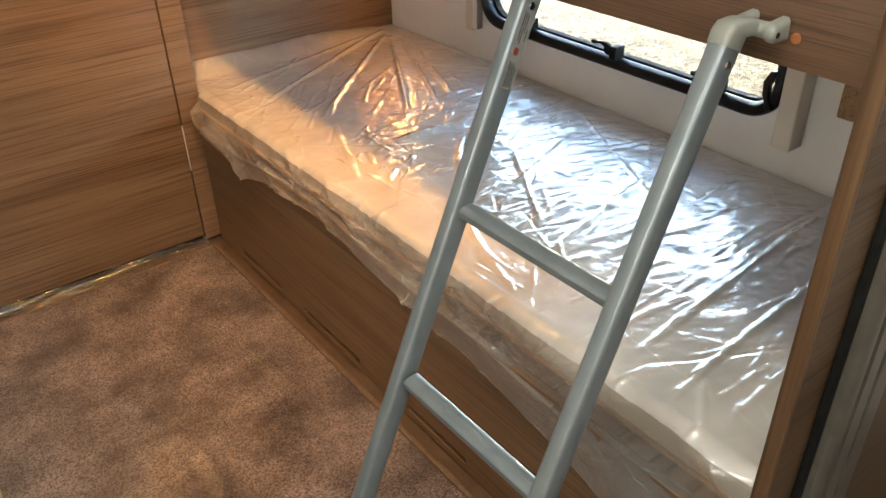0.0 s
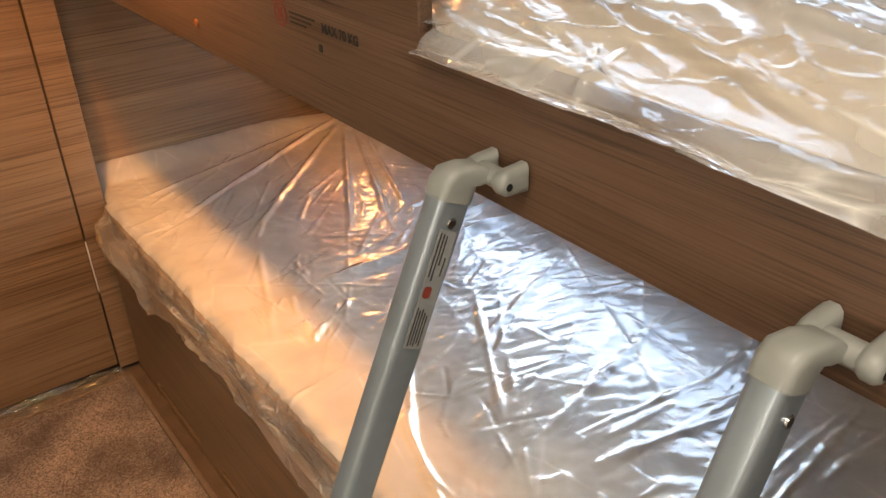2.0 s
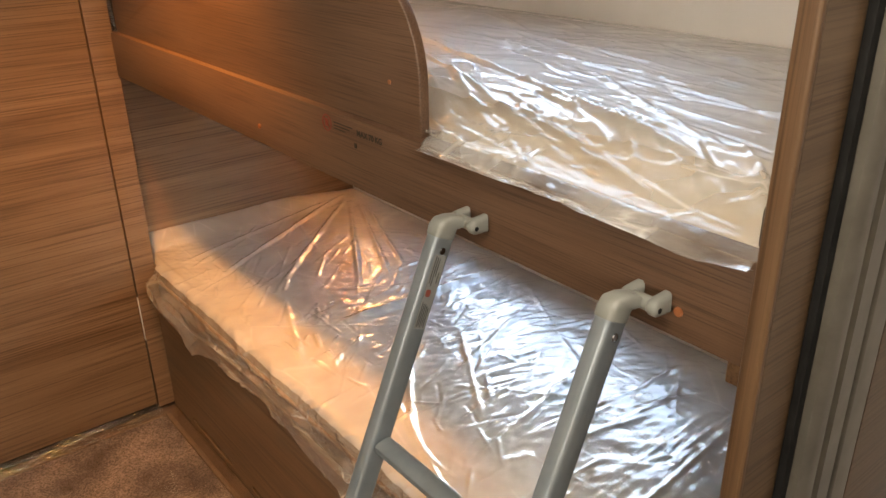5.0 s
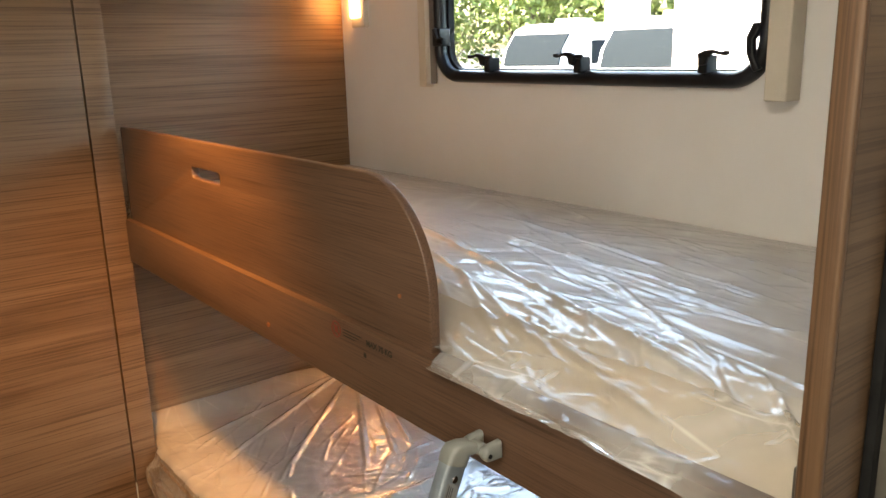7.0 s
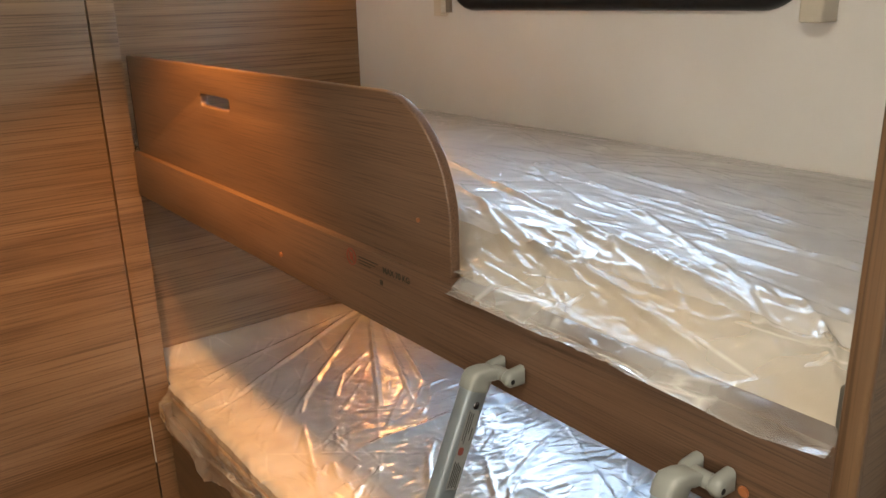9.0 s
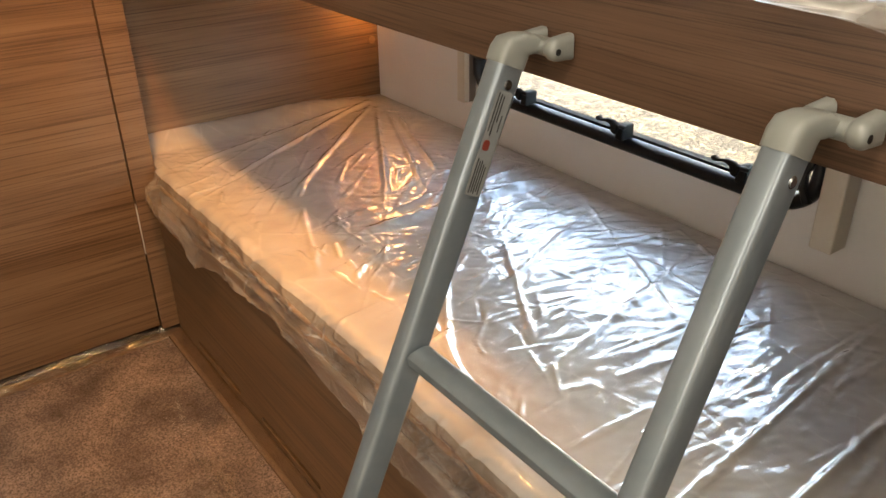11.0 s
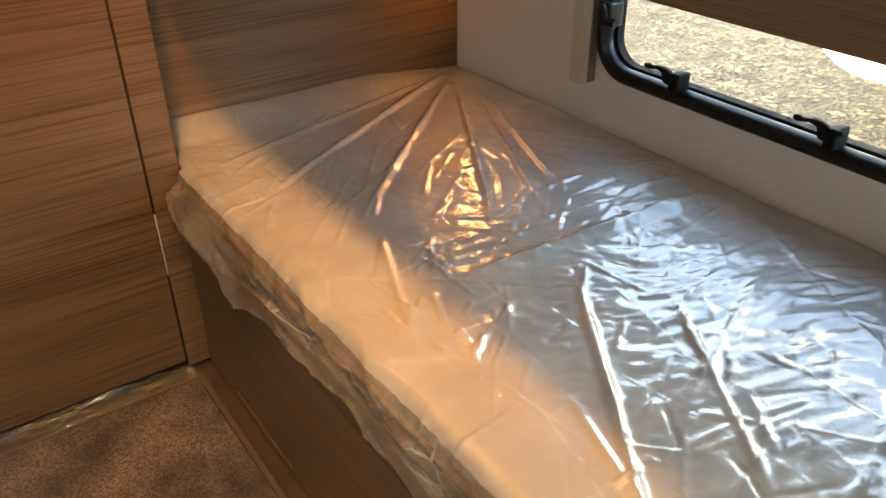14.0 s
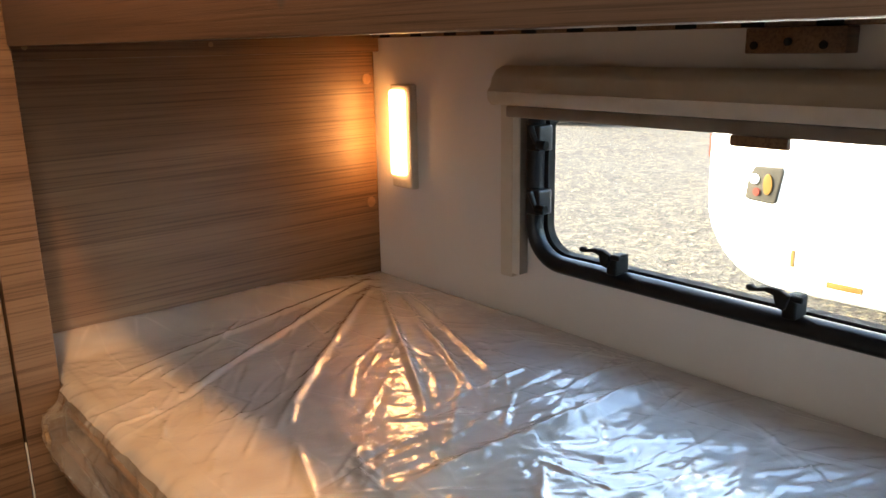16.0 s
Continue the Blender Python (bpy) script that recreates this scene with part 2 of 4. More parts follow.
# near-black that stands for the shade inside gaps and slots
GAP_SHADE = mat("gap_shade_black", (0.01, 0.008, 0.006), 0.9)
COPPER = mottled("copper_screw_cap", (0.22, 0.075, 0.025), (0.28, 0.10, 0.04), 90.0, 0.4)
CAPWOOD = mottled("brown_cover_cap", (0.26, 0.15, 0.07), (0.32, 0.19, 0.10), 90.0, 0.5)
INK = mat("black_print", (0.012, 0.011, 0.010), 0.6)
INK_RED = mat("red_print", (0.16, 0.025, 0.015), 0.5)
PAPER = mottled("silver_sticker", (0.17, 0.175, 0.175), (0.20, 0.205, 0.205), 60.0, 0.5)
GLOW = emitter("warm_lamp_diffuser", (1.0, 0.46, 0.17), 1.25)
SLIT_GLOW = emitter("orange_lamp_slit", (1.0, 0.40, 0.10), 4.2)
UPHOLSTERY = mottled("beige_upholstery", (0.45, 0.35, 0.19), (0.55, 0.44, 0.26), 25.0, 0.9, 0.4, 0.001, 400.0)
PANE = mat("acrylic_pane", (0.97, 0.99, 0.98), 0.02, Transmission_Weight=1.0, IOR=1.12)
GRAVEL = mottled("sunlit_gravel", (0.013, 0.0105, 0.007), (0.044, 0.036, 0.023), 9.0, 0.95, 0.9, 0.03, 34.0, 0.8, 0.10)
STRAW = mottled("dry_leaves", (0.07, 0.052, 0.026), (0.115, 0.09, 0.05), 20.0, 0.9)
GEL = mottled("white_caravan_shell", (0.76, 0.77, 0.78), (0.80, 0.81, 0.82), 1.2, 0.35)
TINT = mat("tinted_window", (0.016, 0.020, 0.025), 0.5, Specular_IOR_Level=0.0)
GREYTRIM = mottled("grey_trim", (0.10, 0.10, 0.11), (0.16, 0.16, 0.17), 9.0, 0.5)
LAMP_RED = mat("red_lens", (0.09, 0.022, 0.016), 0.5, Specular_IOR_Level=0.05)
LAMP_GREY = mottled("dull_lamp_housing", (0.036, 0.033, 0.027), (0.048, 0.044, 0.036), 9.0, 0.7, Specular_IOR_Level=0.0)
LAMP_AMBER = mat("amber_lens", (0.095, 0.055, 0.016), 0.5, Specular_IOR_Level=0.05)
TYRE = mottled("tyre_rubber", (0.02, 0.02, 0.02), (0.035, 0.035, 0.035), 40.0, 0.8)
SILVER_CAR = mottled("pale_car_paint", (0.55, 0.57, 0.6), (0.6, 0.62, 0.65), 2.0, 0.25)
SIGN_RED = mottled("red_sign", (0.55, 0.05, 0.07), (0.6, 0.07, 0.09), 3.0, 0.5)
SIGN_WHITE = mottled("white_sign", (0.75, 0.76, 0.78), (0.8, 0.8, 0.82), 3.0, 0.5)
LEAF = mottled("green_leaves", (0.12, 0.16, 0.04), (0.19, 0.24, 0.07), 1.3, 0.6, 0.0, 0.001, 9.0)
BARK = mottled("bark", (0.09, 0.07, 0.05), (0.16, 0.13, 0.10), 12.0, 0.9)


# ---------------------------------------------------------------- building blocks
def thing(name, at, label, category, group="", kind=""):
    e = new(name)
    e.location = at
    e.empty_display_size = 0.05
    bpy.context.view_layer.update()
    return tagged(e, label, category, group, kind)


def part(name, bm, material, parent=None, label="", smooth=True):
    """Links a bmesh (in world places) as one mesh object under a thing or part."""
    me = bm
    if isinstance(bm, bmesh.types.BMesh):
        me = bpy.data.meshes.new(name)
        bm.to_mesh(me)
        bm.free()
    me.name = name
    if material is not None:
        me.materials.clear()
        me.materials.append(material)
    if smooth:
        me.shade_smooth()
        me.set_sharp_from_angle(angle=radians(38))
    ob = new(name, me)
    if parent is not None:
        bpy.context.view_layer.update()
        ob.parent = parent
        ob.matrix_parent_inverse = parent.matrix_world.inverted()
    if label:
        ob["label"] = label
    return ob


def slab(x0, x1, y0, y1, z0, z1, bev=0.0015, seg=2, bm=None):
    own = bmesh.new()
    bmesh.ops.create_cube(own, size=1.0)
    bmesh.ops.scale(own, vec=(abs(x1 - x0), abs(y1 - y0), abs(z1 - z0)), verts=own.verts)
    bmesh.ops.translate(own, vec=((x0 + x1) / 2, (y0 + y1) / 2, (z0 + z1) / 2), verts=own.verts)
    if bev:
        bmesh.ops.bevel(own, geom=own.edges[:], offset=bev, segments=seg, profile=0.6, affect="EDGES")
    return own if bm is None else merge(bm, own)


def merge(a, b):
    me = bpy.data.meshes.new("tmp")
    b.to_mesh(me)
    b.free()
    a.from_mesh(me)
    bpy.data.meshes.remove(me)
    return a


def rod(p0, p1, r0, r1=None, seg=16, bev=0.0):
    p0, p1 = Vector(p0), Vector(p1)
    bm = bmesh.new()
    bmesh.ops.create_cone(bm, cap_ends=True, segments=seg, radius1=r0, radius2=r0 if r1 is None else r1, depth=(p1 - p0).length)
    if bev:
        rim = [e for e in bm.edges if len(e.link_faces) == 2 and any(len(f.verts) > 4 for f in e.link_faces)]
        bmesh.ops.bevel(bm, geom=rim, offset=bev, segments=2, affect="EDGES")
    turn = (p1 - p0).to_track_quat("Z", "Y").to_matrix().to_4x4()
    bmesh.ops.transform(bm, matrix=Matrix.Translation((p0 + p1) / 2) @ turn, verts=bm.verts)
    return bm


def rounded(a0, a1, b0, b1, r, steps=8):
    """Outline of a rounded rectangle, counter-clockwise."""
    pts = []
    for ca, cb, s in ((a1 - r, b1 - r, 0), (a0 + r, b1 - r, 90), (a0 + r, b0 + r, 180), (a1 - r, b0 + r, 270)):
        for k in range(steps + 1):
            w = radians(s + 90 * k / steps)
            pts.append((ca + r * math.cos(w), cb + r * math.sin(w)))
    return pts


TO_YZ = Matrix(((0, 0, -1, 0), (-1, 0, 0, 0), (0, 1, 0, 0), (0, 0, 0, 1)))  # local x -> -y, y -> z, z -> -x
TO_XZ = Matrix(((1, 0, 0, 0), (0, 0, -1, 0), (0, 1, 0, 0), (0, 0, 0, 1)))   # local x -> x, y -> z, z -> -y


def plate(outlines, thick, bevel=0.0, where=Matrix()):
    """A flat board with rounded outlines; the first outline is its edge, the others are holes through it."""
    cu = bpy.data.curves.new("plate", "CURVE")
    cu.dimensions, cu.fill_mode = "2D", "BOTH"
    cu.extrude, cu.bevel_depth, cu.bevel_resolution, cu.offset = thick / 2 - bevel, bevel, 2, -bevel
    for pts in outlines:
        sp = cu.splines.new("POLY")
        sp.points.add(len(pts) - 1)
        for p, (a, b) in zip(sp.points, pts):
            p.co = (a, b, 0, 1)
        sp.use_cyclic_u = True
    ob = bpy.data.objects.new("plate", cu)
    me = bpy.data.meshes.new_from_object(ob)
    bpy.data.objects.remove(ob)
    weld = bmesh.new()
    weld.from_mesh(me)
    bmesh.ops.remove_doubles(weld, verts=weld.verts, dist=1e-5)
    weld.to_mesh(me)
    weld.free()
    me.transform(where)
    return me


def board_yz(outlines, x_front, thick, bevel=0.0):
    """A board in the y-z plane whose outline is given as (y, z); its near face lies at x_front."""
    flipped = [[(-y, z) for y, z in o] for o in outlines]
    return plate(flipped, thick, bevel, Matrix.Translation((x_front + thick / 2, 0, 0)) @ TO_YZ)


def sweep(path, section, closed=False):
    """A section (pairs) swept along a path of points in the y-z plane; the first of each pair points outward, the second along x."""
    bm = bmesh.new()
    rings = []
    n = len(path)
    for i, (y, z) in enumerate(path):
        a, b = path[(i - 1) % n], path[(i + 1) % n]
        if not closed:
            a, b = path[max(i - 1, 0)], path[min(i + 1, n - 1)]
        ty, tz = b[0] - a[0], b[1] - a[1]
        ln = math.hypot(ty, tz)
        ny, nz = tz / ln, -ty / ln
        rings.append([bm.verts.new((x, y + ny * o, z + nz * o)) for o, x in section])
    m = len(section)
    for i in range(n if closed else n - 1):
        for k in range(m):
            bm.faces.new((rings[i][k], rings[(i + 1) % n][k], rings[(i + 1) % n][(k + 1) % m], rings[i][(k + 1) % m]))
    if not closed:
        bm.faces.new(rings[0])
        bm.faces.new(rings[-1][::-1])
    bmesh.ops.recalc_face_normals(bm, faces=bm.faces[:])
    return bm


def loft(rings):
    bm = bmesh.new()
    vs = [[bm.verts.new(p) for p in r] for r in rings]
    m = len(rings[0])
    for a, b in zip(vs, vs[1:]):
        for k in range(m):
            bm.faces.new((a[k], a[(k + 1) % m], b[(k + 1) % m], b[k]))
    bm.faces.new(vs[0][::-1])
    bm.faces.new(vs[-1])
    bmesh.ops.recalc_face_normals(bm, faces=bm.faces[:])
    return bm


def writing(text, size, where, bold=0.0):
    cu = bpy.data.curves.new("print", "FONT")
    cu.body, cu.size, cu.extrude, cu.offset = text, size, 0.0001, bold
    ob = bpy.data.objects.new("print", cu)
    me = bpy.data.meshes.new_from_object(ob)
    bpy.data.objects.remove(ob)
    me.transform(where)
    return me


TABLE = np.random.RandomState(7).uniform(-1, 1, (256, 256))


def vnoise(x, y, shift=0):
    x, y = np.asarray(x, float) + 37.7 * shift, np.asarray(y, float) + 91.3 * shift
    i, j = np.floor(x).astype(int), np.floor(y).astype(int)
    u, v = x - i, y - j
    u, v = u * u * u * (u * (6 * u - 15) + 10), v * v * v * (v * (6 * v - 15) + 10)
    i, j, i1, j1 = i % 256, j % 256, (i + 1) % 256, (j + 1) % 256
    return (TABLE[i, j] * (1 - u) + TABLE[i1, j] * u) * (1 - v) + (TABLE[i, j1] * (1 - u) + TABLE[i1, j1] * u) * v


def ridged(x, y, shift=0, sharp=2.0):
    return (1 - np.abs(vnoise(x, y, shift))) ** sharp


def facet(x, y, shift=0):
    """Crumpled-sheet height: random heights on a lattice joined by flat triangles."""
    x, y = np.asarray(x, float) + 37.7 * shift, np.asarray(y, float) + 91.3 * shift
    i, j = np.floor(x).astype(int), np.floor(y).astype(int)
    u, v = x - i, y - j
    i, j, i1, j1 = i % 256, j % 256, (i + 1) % 256, (j + 1) % 256
    a, b, c, d = TABLE[i, j], TABLE[i1, j], TABLE[i, j1], TABLE[i1, j1]
    return np.where(u + v < 1, a + (b - a) * u + (c - a) * v, d + (c - d) * (1 - u) + (b - d) * (1 - v))


def step(a, b, x):
    t = np.clip((x - a) / (b - a), 0, 1)
    return t * t * (3 - 2 * t)


def grid_mesh(name, P):
    """A sheet from an array of points (rows, columns, 3)."""
    r, c, _ = P.shape
    k = np.arange(r * c).reshape(r, c)
    quads = np.stack([k[:-1, :-1], k[1:, :-1], k[1:, 1:], k[:-1, 1:]], -1).reshape(-1, 4)
    me = bpy.data.meshes.new(name)
    me.from_pydata(P.reshape(-1, 3).tolist(), [], quads.tolist())
    me.shade_smooth()
    return me


# ---------------------------------------------------------------- plan of the place
WALL_X = 1.365          # inner face of the window wall
END_Y = 2.146           # panel at the far end of the bunks
FRONT_Y = 1.993         # face of the wardrobe
NEAR_Y = 0.359          # partition at the near end of the bunks
RAIL_X = 0.650
RAIL_Z0, RAIL_Z1 = 0.918, 1.019
GUARD_Z1 = 1.232
LOWER_TOP, UPPER_TOP = 0.437, 1.060
WIN = {"lower": (0.808, 1.701, 0.534, 0.850), "upper": (0.806, 1.697, 1.305, 1.700)}
ROOM = (-1.10, WALL_X, -1.30, END_Y, 0.0, 1.94)

# ---------------------------------------------------------------- structure
floor = part("floor", slab(ROOM[0] - 0.04, WALL_X + 0.03, ROOM[2] - 0.04, END_Y + 0.04, -0.06, -0.004, 0), VINYL)
tagged(floor, "dark brown vinyl floor of the caravan", "floor", kind="structure")

holes = [rounded(y0 + 0.012, y1 - 0.012, z0 + 0.012, z1 - 0.012, 0.062) for y0, y1, z0, z1 in WIN.values()]
edge = [(ROOM[2] - 0.04, 0.0), (END_Y + 0.04, 0.0), (END_Y + 0.04, ROOM[5]), (ROOM[2] - 0.04, ROOM[5])]
tagged(part("wall_east", board_yz([edge, *holes], WALL_X, 0.032), WALL_WHITE), "pale smooth wall panel with two windows", "wall", kind="structure")
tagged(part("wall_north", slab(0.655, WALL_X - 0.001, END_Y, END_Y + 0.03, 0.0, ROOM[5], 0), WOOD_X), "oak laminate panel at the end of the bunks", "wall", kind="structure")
# unseen wall, closes the back so no sun stripe falls on the floor
tagged(part("wall_back", slab(ROOM[0] - 0.04, WALL_X + 0.03, END_Y + 0.0305, END_Y + 0.06, -0.004, ROOM[5], 0), WALL_WHITE), "unseen outer wall behind the wardrobe, added against sun leaks", "wall", kind="structure")
tagged(part("wall_west", slab(ROOM[0] - 0.04, ROOM[0], ROOM[2] - 0.04, END_Y + 0.04, 0.0, ROOM[5], 0), WALL_WHITE), "pale wall panel opposite the bunks", "wall", kind="structure")
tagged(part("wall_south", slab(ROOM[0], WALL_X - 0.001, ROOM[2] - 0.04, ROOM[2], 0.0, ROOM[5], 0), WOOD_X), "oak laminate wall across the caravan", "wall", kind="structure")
tagged(part("ceiling", slab(ROOM[0] - 0.04, WALL_X + 0.032, ROOM[2] - 0.04, END_Y + 0.04, ROOM[5], ROOM[5] + 0.04, 0), CEIL), "white ceiling panel", "ceiling", kind="structure")

# partition between the bunks and the washroom, with its lighter edge strip
partition = thing("wall_partition", (0.645, NEAR_Y, 0), "oak laminate partition with a lighter edge strip", "wall", kind="structure")
part("panel", slab(0.650, WALL_X - 0.001, NEAR_Y - 0.017, NEAR_Y, 0.0, ROOM[5], 0.001), WOOD_X_SHADED, partition)
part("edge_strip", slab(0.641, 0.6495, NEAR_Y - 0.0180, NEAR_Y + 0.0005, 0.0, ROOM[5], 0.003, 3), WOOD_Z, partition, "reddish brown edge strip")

# washroom door and its metal frame in the partition
door = thing("door_1", (0.8, NEAR_Y - 0.04, 0), "closed oak washroom door in a satin metal frame", "door", kind="structure")
yf = NEAR_Y - 0.0182
part("seal", slab(0.708, 0.720, yf - 0.008, yf, 0.0, ROOM[5], 0.001), RUBBER, door, "black rubber seal")
prof = [(x - 0.014, y) for x, y in ((0.734, 0), (0.734, -0.016), (0.740, -0.022), (0.752, -0.024), (0.760, -0.020), (0.764, -0.012), (0.772, -0.012), (0.776, -0.020), (0.800, -0.020), (0.806, -0.014), (0.806, 0))]
part("jamb", loft([[(x, yf + y, z) for x, y in prof] for z in (0.0, ROOM[5])]), ALU_SATIN, door, "satin grey metal door profile")
part("seal", slab(0.793, 0.801, yf - 0.012, yf, 0.0, ROOM[5], 0.001), RUBBER, door)
part("jamb", slab(0.801, 0.838, yf - 0.018, yf, 0.0, ROOM[5], 0.004, 3), ALU_SATIN, door)
part("leaf", slab(0.850, 1.34, yf - 0.014, yf, 0.01, ROOM[5] - 0.02, 0.003), WOOD_X_SHADED, door, "oak laminate door leaf")

# unseen window added behind the rear fill lamp, with a pale blind drawn
w3 = thing("window_3", (0.0, ROOM[2], 1.45), "added unseen window with a pale blind drawn", "window", kind="structure")
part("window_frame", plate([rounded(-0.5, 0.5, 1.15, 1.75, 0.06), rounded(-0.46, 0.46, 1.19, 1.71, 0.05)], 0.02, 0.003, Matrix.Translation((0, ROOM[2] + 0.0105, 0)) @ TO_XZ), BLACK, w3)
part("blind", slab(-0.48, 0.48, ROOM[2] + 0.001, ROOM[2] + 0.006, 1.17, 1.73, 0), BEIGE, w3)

# unseen window added behind the side fill lamp
w4 = thing("window_4", (ROOM[0], 0.35, 1.30), "added unseen side window with a pale blind drawn", "window", kind="structure")
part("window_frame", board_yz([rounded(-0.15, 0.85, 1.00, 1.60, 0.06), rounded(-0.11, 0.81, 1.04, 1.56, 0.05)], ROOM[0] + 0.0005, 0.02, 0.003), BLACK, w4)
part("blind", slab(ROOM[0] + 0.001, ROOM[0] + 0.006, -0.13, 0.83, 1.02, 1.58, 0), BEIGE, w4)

# ---------------------------------------------------------------- floor covering
carpet = thing("carpet", (0, 1, 0), "brown mottled fitted carpet with a bound edge", "carpet")
part("pile", slab(-1.05, 0.600, -1.2, 1.950, -0.003, 0.006, 0.002), CARPET, carpet)
part("binding", slab(0.601, 0.613, -1.2, 1.961, -0.003, 0.008, 0.003, 3), BINDING, carpet, "brown sewn binding")
part("binding", slab(-1.05, 0.600, 1.951, 1.961, -0.003, 0.008, 0.003, 3), BINDING, carpet, "brown sewn binding")

# ---------------------------------------------------------------- wardrobe
ward = thing("wardrobe", (0, FRONT_Y, 0), "tall oak laminate wardrobe with a flush door", "wardrobe")
# black body gives the shade in the gaps round the door
part("body", slab(-0.62, 0.594, FRONT_Y + 0.022, END_Y + 0.03, 0.03, ROOM[5] - 0.002, 0), GAP_SHADE, ward)
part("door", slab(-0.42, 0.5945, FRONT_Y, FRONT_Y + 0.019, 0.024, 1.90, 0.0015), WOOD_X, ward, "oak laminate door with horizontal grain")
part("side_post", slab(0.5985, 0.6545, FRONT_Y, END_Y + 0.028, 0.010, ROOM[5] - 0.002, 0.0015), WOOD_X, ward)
# glint along the door gap, painted as a bright strip
part("edge_film", slab(0.5955, 0.5975, FRONT_Y - 0.0015, FRONT_Y + 0.004, 0.225, 0.352, 0.0004), BRIGHT, ward, "bright strip standing for a glint in the door gap")
# plinth painted black for the shade under the door
part("plinth", slab(-0.62, 0.594, FRONT_Y + 0.012, FRONT_Y + 0.021, -0.003, 0.022, 0), GAP_SHADE, ward)
part("filler", slab(-0.62, -0.424, FRONT_Y, FRONT_Y + 0.019, 0.010, 1.90, 0.0015), WOOD_X, ward)

# ---------------------------------------------------------------- bench opposite
bench = thing("bench", (-0.3, 0.0, 0), "low bench with a beige upholstered cushion", "bench")
part("base", slab(-0.66, -0.09, -1.0, 1.02, 0.007, 0.33, 0.003), WOOD_Y_SHADED, bench)
part("cushion", slab(-0.66, -0.056, -1.02, 1.04, 0.3305, 0.45, 0.03, 4), UPHOLSTERY, bench, "beige woven cushion")

# ---------------------------------------------------------------- lower bunk
bunk = thing("lower_bunk", (0.642, 1.2, 0), "oak laminate bunk base with slots along the floor", "bunk bed")
slots = []
for ya, yb in ((1.618, 1.858), (1.262, 1.512), (0.890, 1.085), (0.50, 0.73)):
    slots.append(rounded(ya, yb, 0.018, 0.032, 0.0060, 3))
part("front_panel", board_yz([[(NEAR_Y + 0.001, 0.0), (FRONT_Y - 0.001, 0.0), (FRONT_Y - 0.001, 0.335), (NEAR_Y + 0.001, 0.335)], *slots], 0.642, 0.016), WOOD_BASE_SHADED, bunk)
part("bed_board", slab(0.660, WALL_X - 0.002, NEAR_Y + 0.002, END_Y - 0.002, 0.317, 0.334, 0.001), PLY, bunk)
# black sheet behind the slots, for the shade inside them
part("backing", slab(0.672, 0.680, NEAR_Y + 0.002, FRONT_Y - 0.02, 0.0, 0.315, 0), GAP_SHADE, bunk)


def mattress(x0, x1, z0, z1, label):
    th = thing("mattress", ((x0 + x1) / 2, 1.25, z0), label, "mattress", "mattresses of the bunks")
    y0, y1 = NEAR_Y + 0.008, END_Y - 0.006
    bm = slab(x0, x1, y0, y1, z0, z1, 0.022 if z0 < 0.5 else 0.025, 5)
    bmesh.ops.subdivide_edges(bm, edges=[e for e in bm.edges if e.calc_length() > 0.3], cuts=40, use_grid_fill=True)
    bmesh.ops.subdivide_edges(bm, edges=[e for e in bm.edges if abs(e.verts[0].co.x - e.verts[1].co.x) > 0.3], cuts=24, use_grid_fill=True)
    for v in bm.verts:
        w = noise.noise(v.co * 5.0) * 0.004
        if v.co.z > z1 - 0.01:
            v.co.z += w
        if v.co.x < x0 + 0.01:
            v.co.x += abs(w)
        if z0 > 0.5 and v.co.z > z0 + 0.02:
            v.co.z -= 0.042 * float(step(0.83, 0.69, v.co.x)) * (v.co.z - z0) / (z1 - z0)
    part("cover", bm, FABRIC, th)
    r = 0.0045
    for zz in (z1 - 0.018, z0 + 0.02) if z0 < 0.5 else (z0 + 0.02,):
        part("piping", rod((x0 - 0.001, y0 + 0.02, zz), (x0 - 0.001, y1 - 0.02, zz), r, seg=10), PIPING, th, "tan fabric piping")
    return th


mattress(0.676, WALL_X - 0.006, 0.3345, LOWER_TOP - 0.006, "cream fabric mattress under plastic wrap on the lower bunk")
mattress(0.692, WALL_X - 0.006, 0.9605, UPPER_TOP - 0.010, "cream fabric mattress under plastic wrap on the upper bunk")


def creases(X, Y, marks):
    """Height of sharp folds: (x0, y0, x1, y1, height, half width) each."""
    h = np.zeros_like(X)
    for xa, ya, xb, yb, amp, w in marks:
        dx, dy = xb - xa, yb - ya
        ln2 = dx * dx + dy * dy
        t = np.clip(((X - xa) * dx + (Y - ya) * dy) / ln2, 0, 1)
        d = np.hypot(X - xa - t * dx, Y - ya - t * dy) + 0.003 * vnoise(X * 22, Y * 22, 9)
        fade = np.clip(np.minimum(t, 1 - t) * 6, 0, 1)
        h += 0.42 * amp * fade * np.clip(1 - np.abs(d) / (0.6 * w), 0, 1) ** 1.4
    return h


def scatter_creases(n, seed, x_range, y_range, angle, spread, length, height, width):
    """n straight crumple lines, about the angle (degrees from x) with a spread."""
    r = np.random.RandomState(seed)
    marks = []
    for _ in range(n):
        xc, yc = r.uniform(*x_range), r.uniform(*y_range)
        a, ln = radians(r.normal(angle, spread)), r.uniform(*length)
        dx, dy = 0.5 * ln * math.cos(a), 0.5 * ln * math.sin(a)
        marks.append((xc - dx, yc - dy, xc + dx, yc + dy, r.uniform(*height) * (1 if r.rand() < 0.75 else -0.7), r.uniform(*width)))
    return marks


# clear film over the carpet
gy, gx = np.meshgrid(np.linspace(-0.2, 1.985, 440), np.linspace(-0.5, 0.636, 230), indexing="ij")
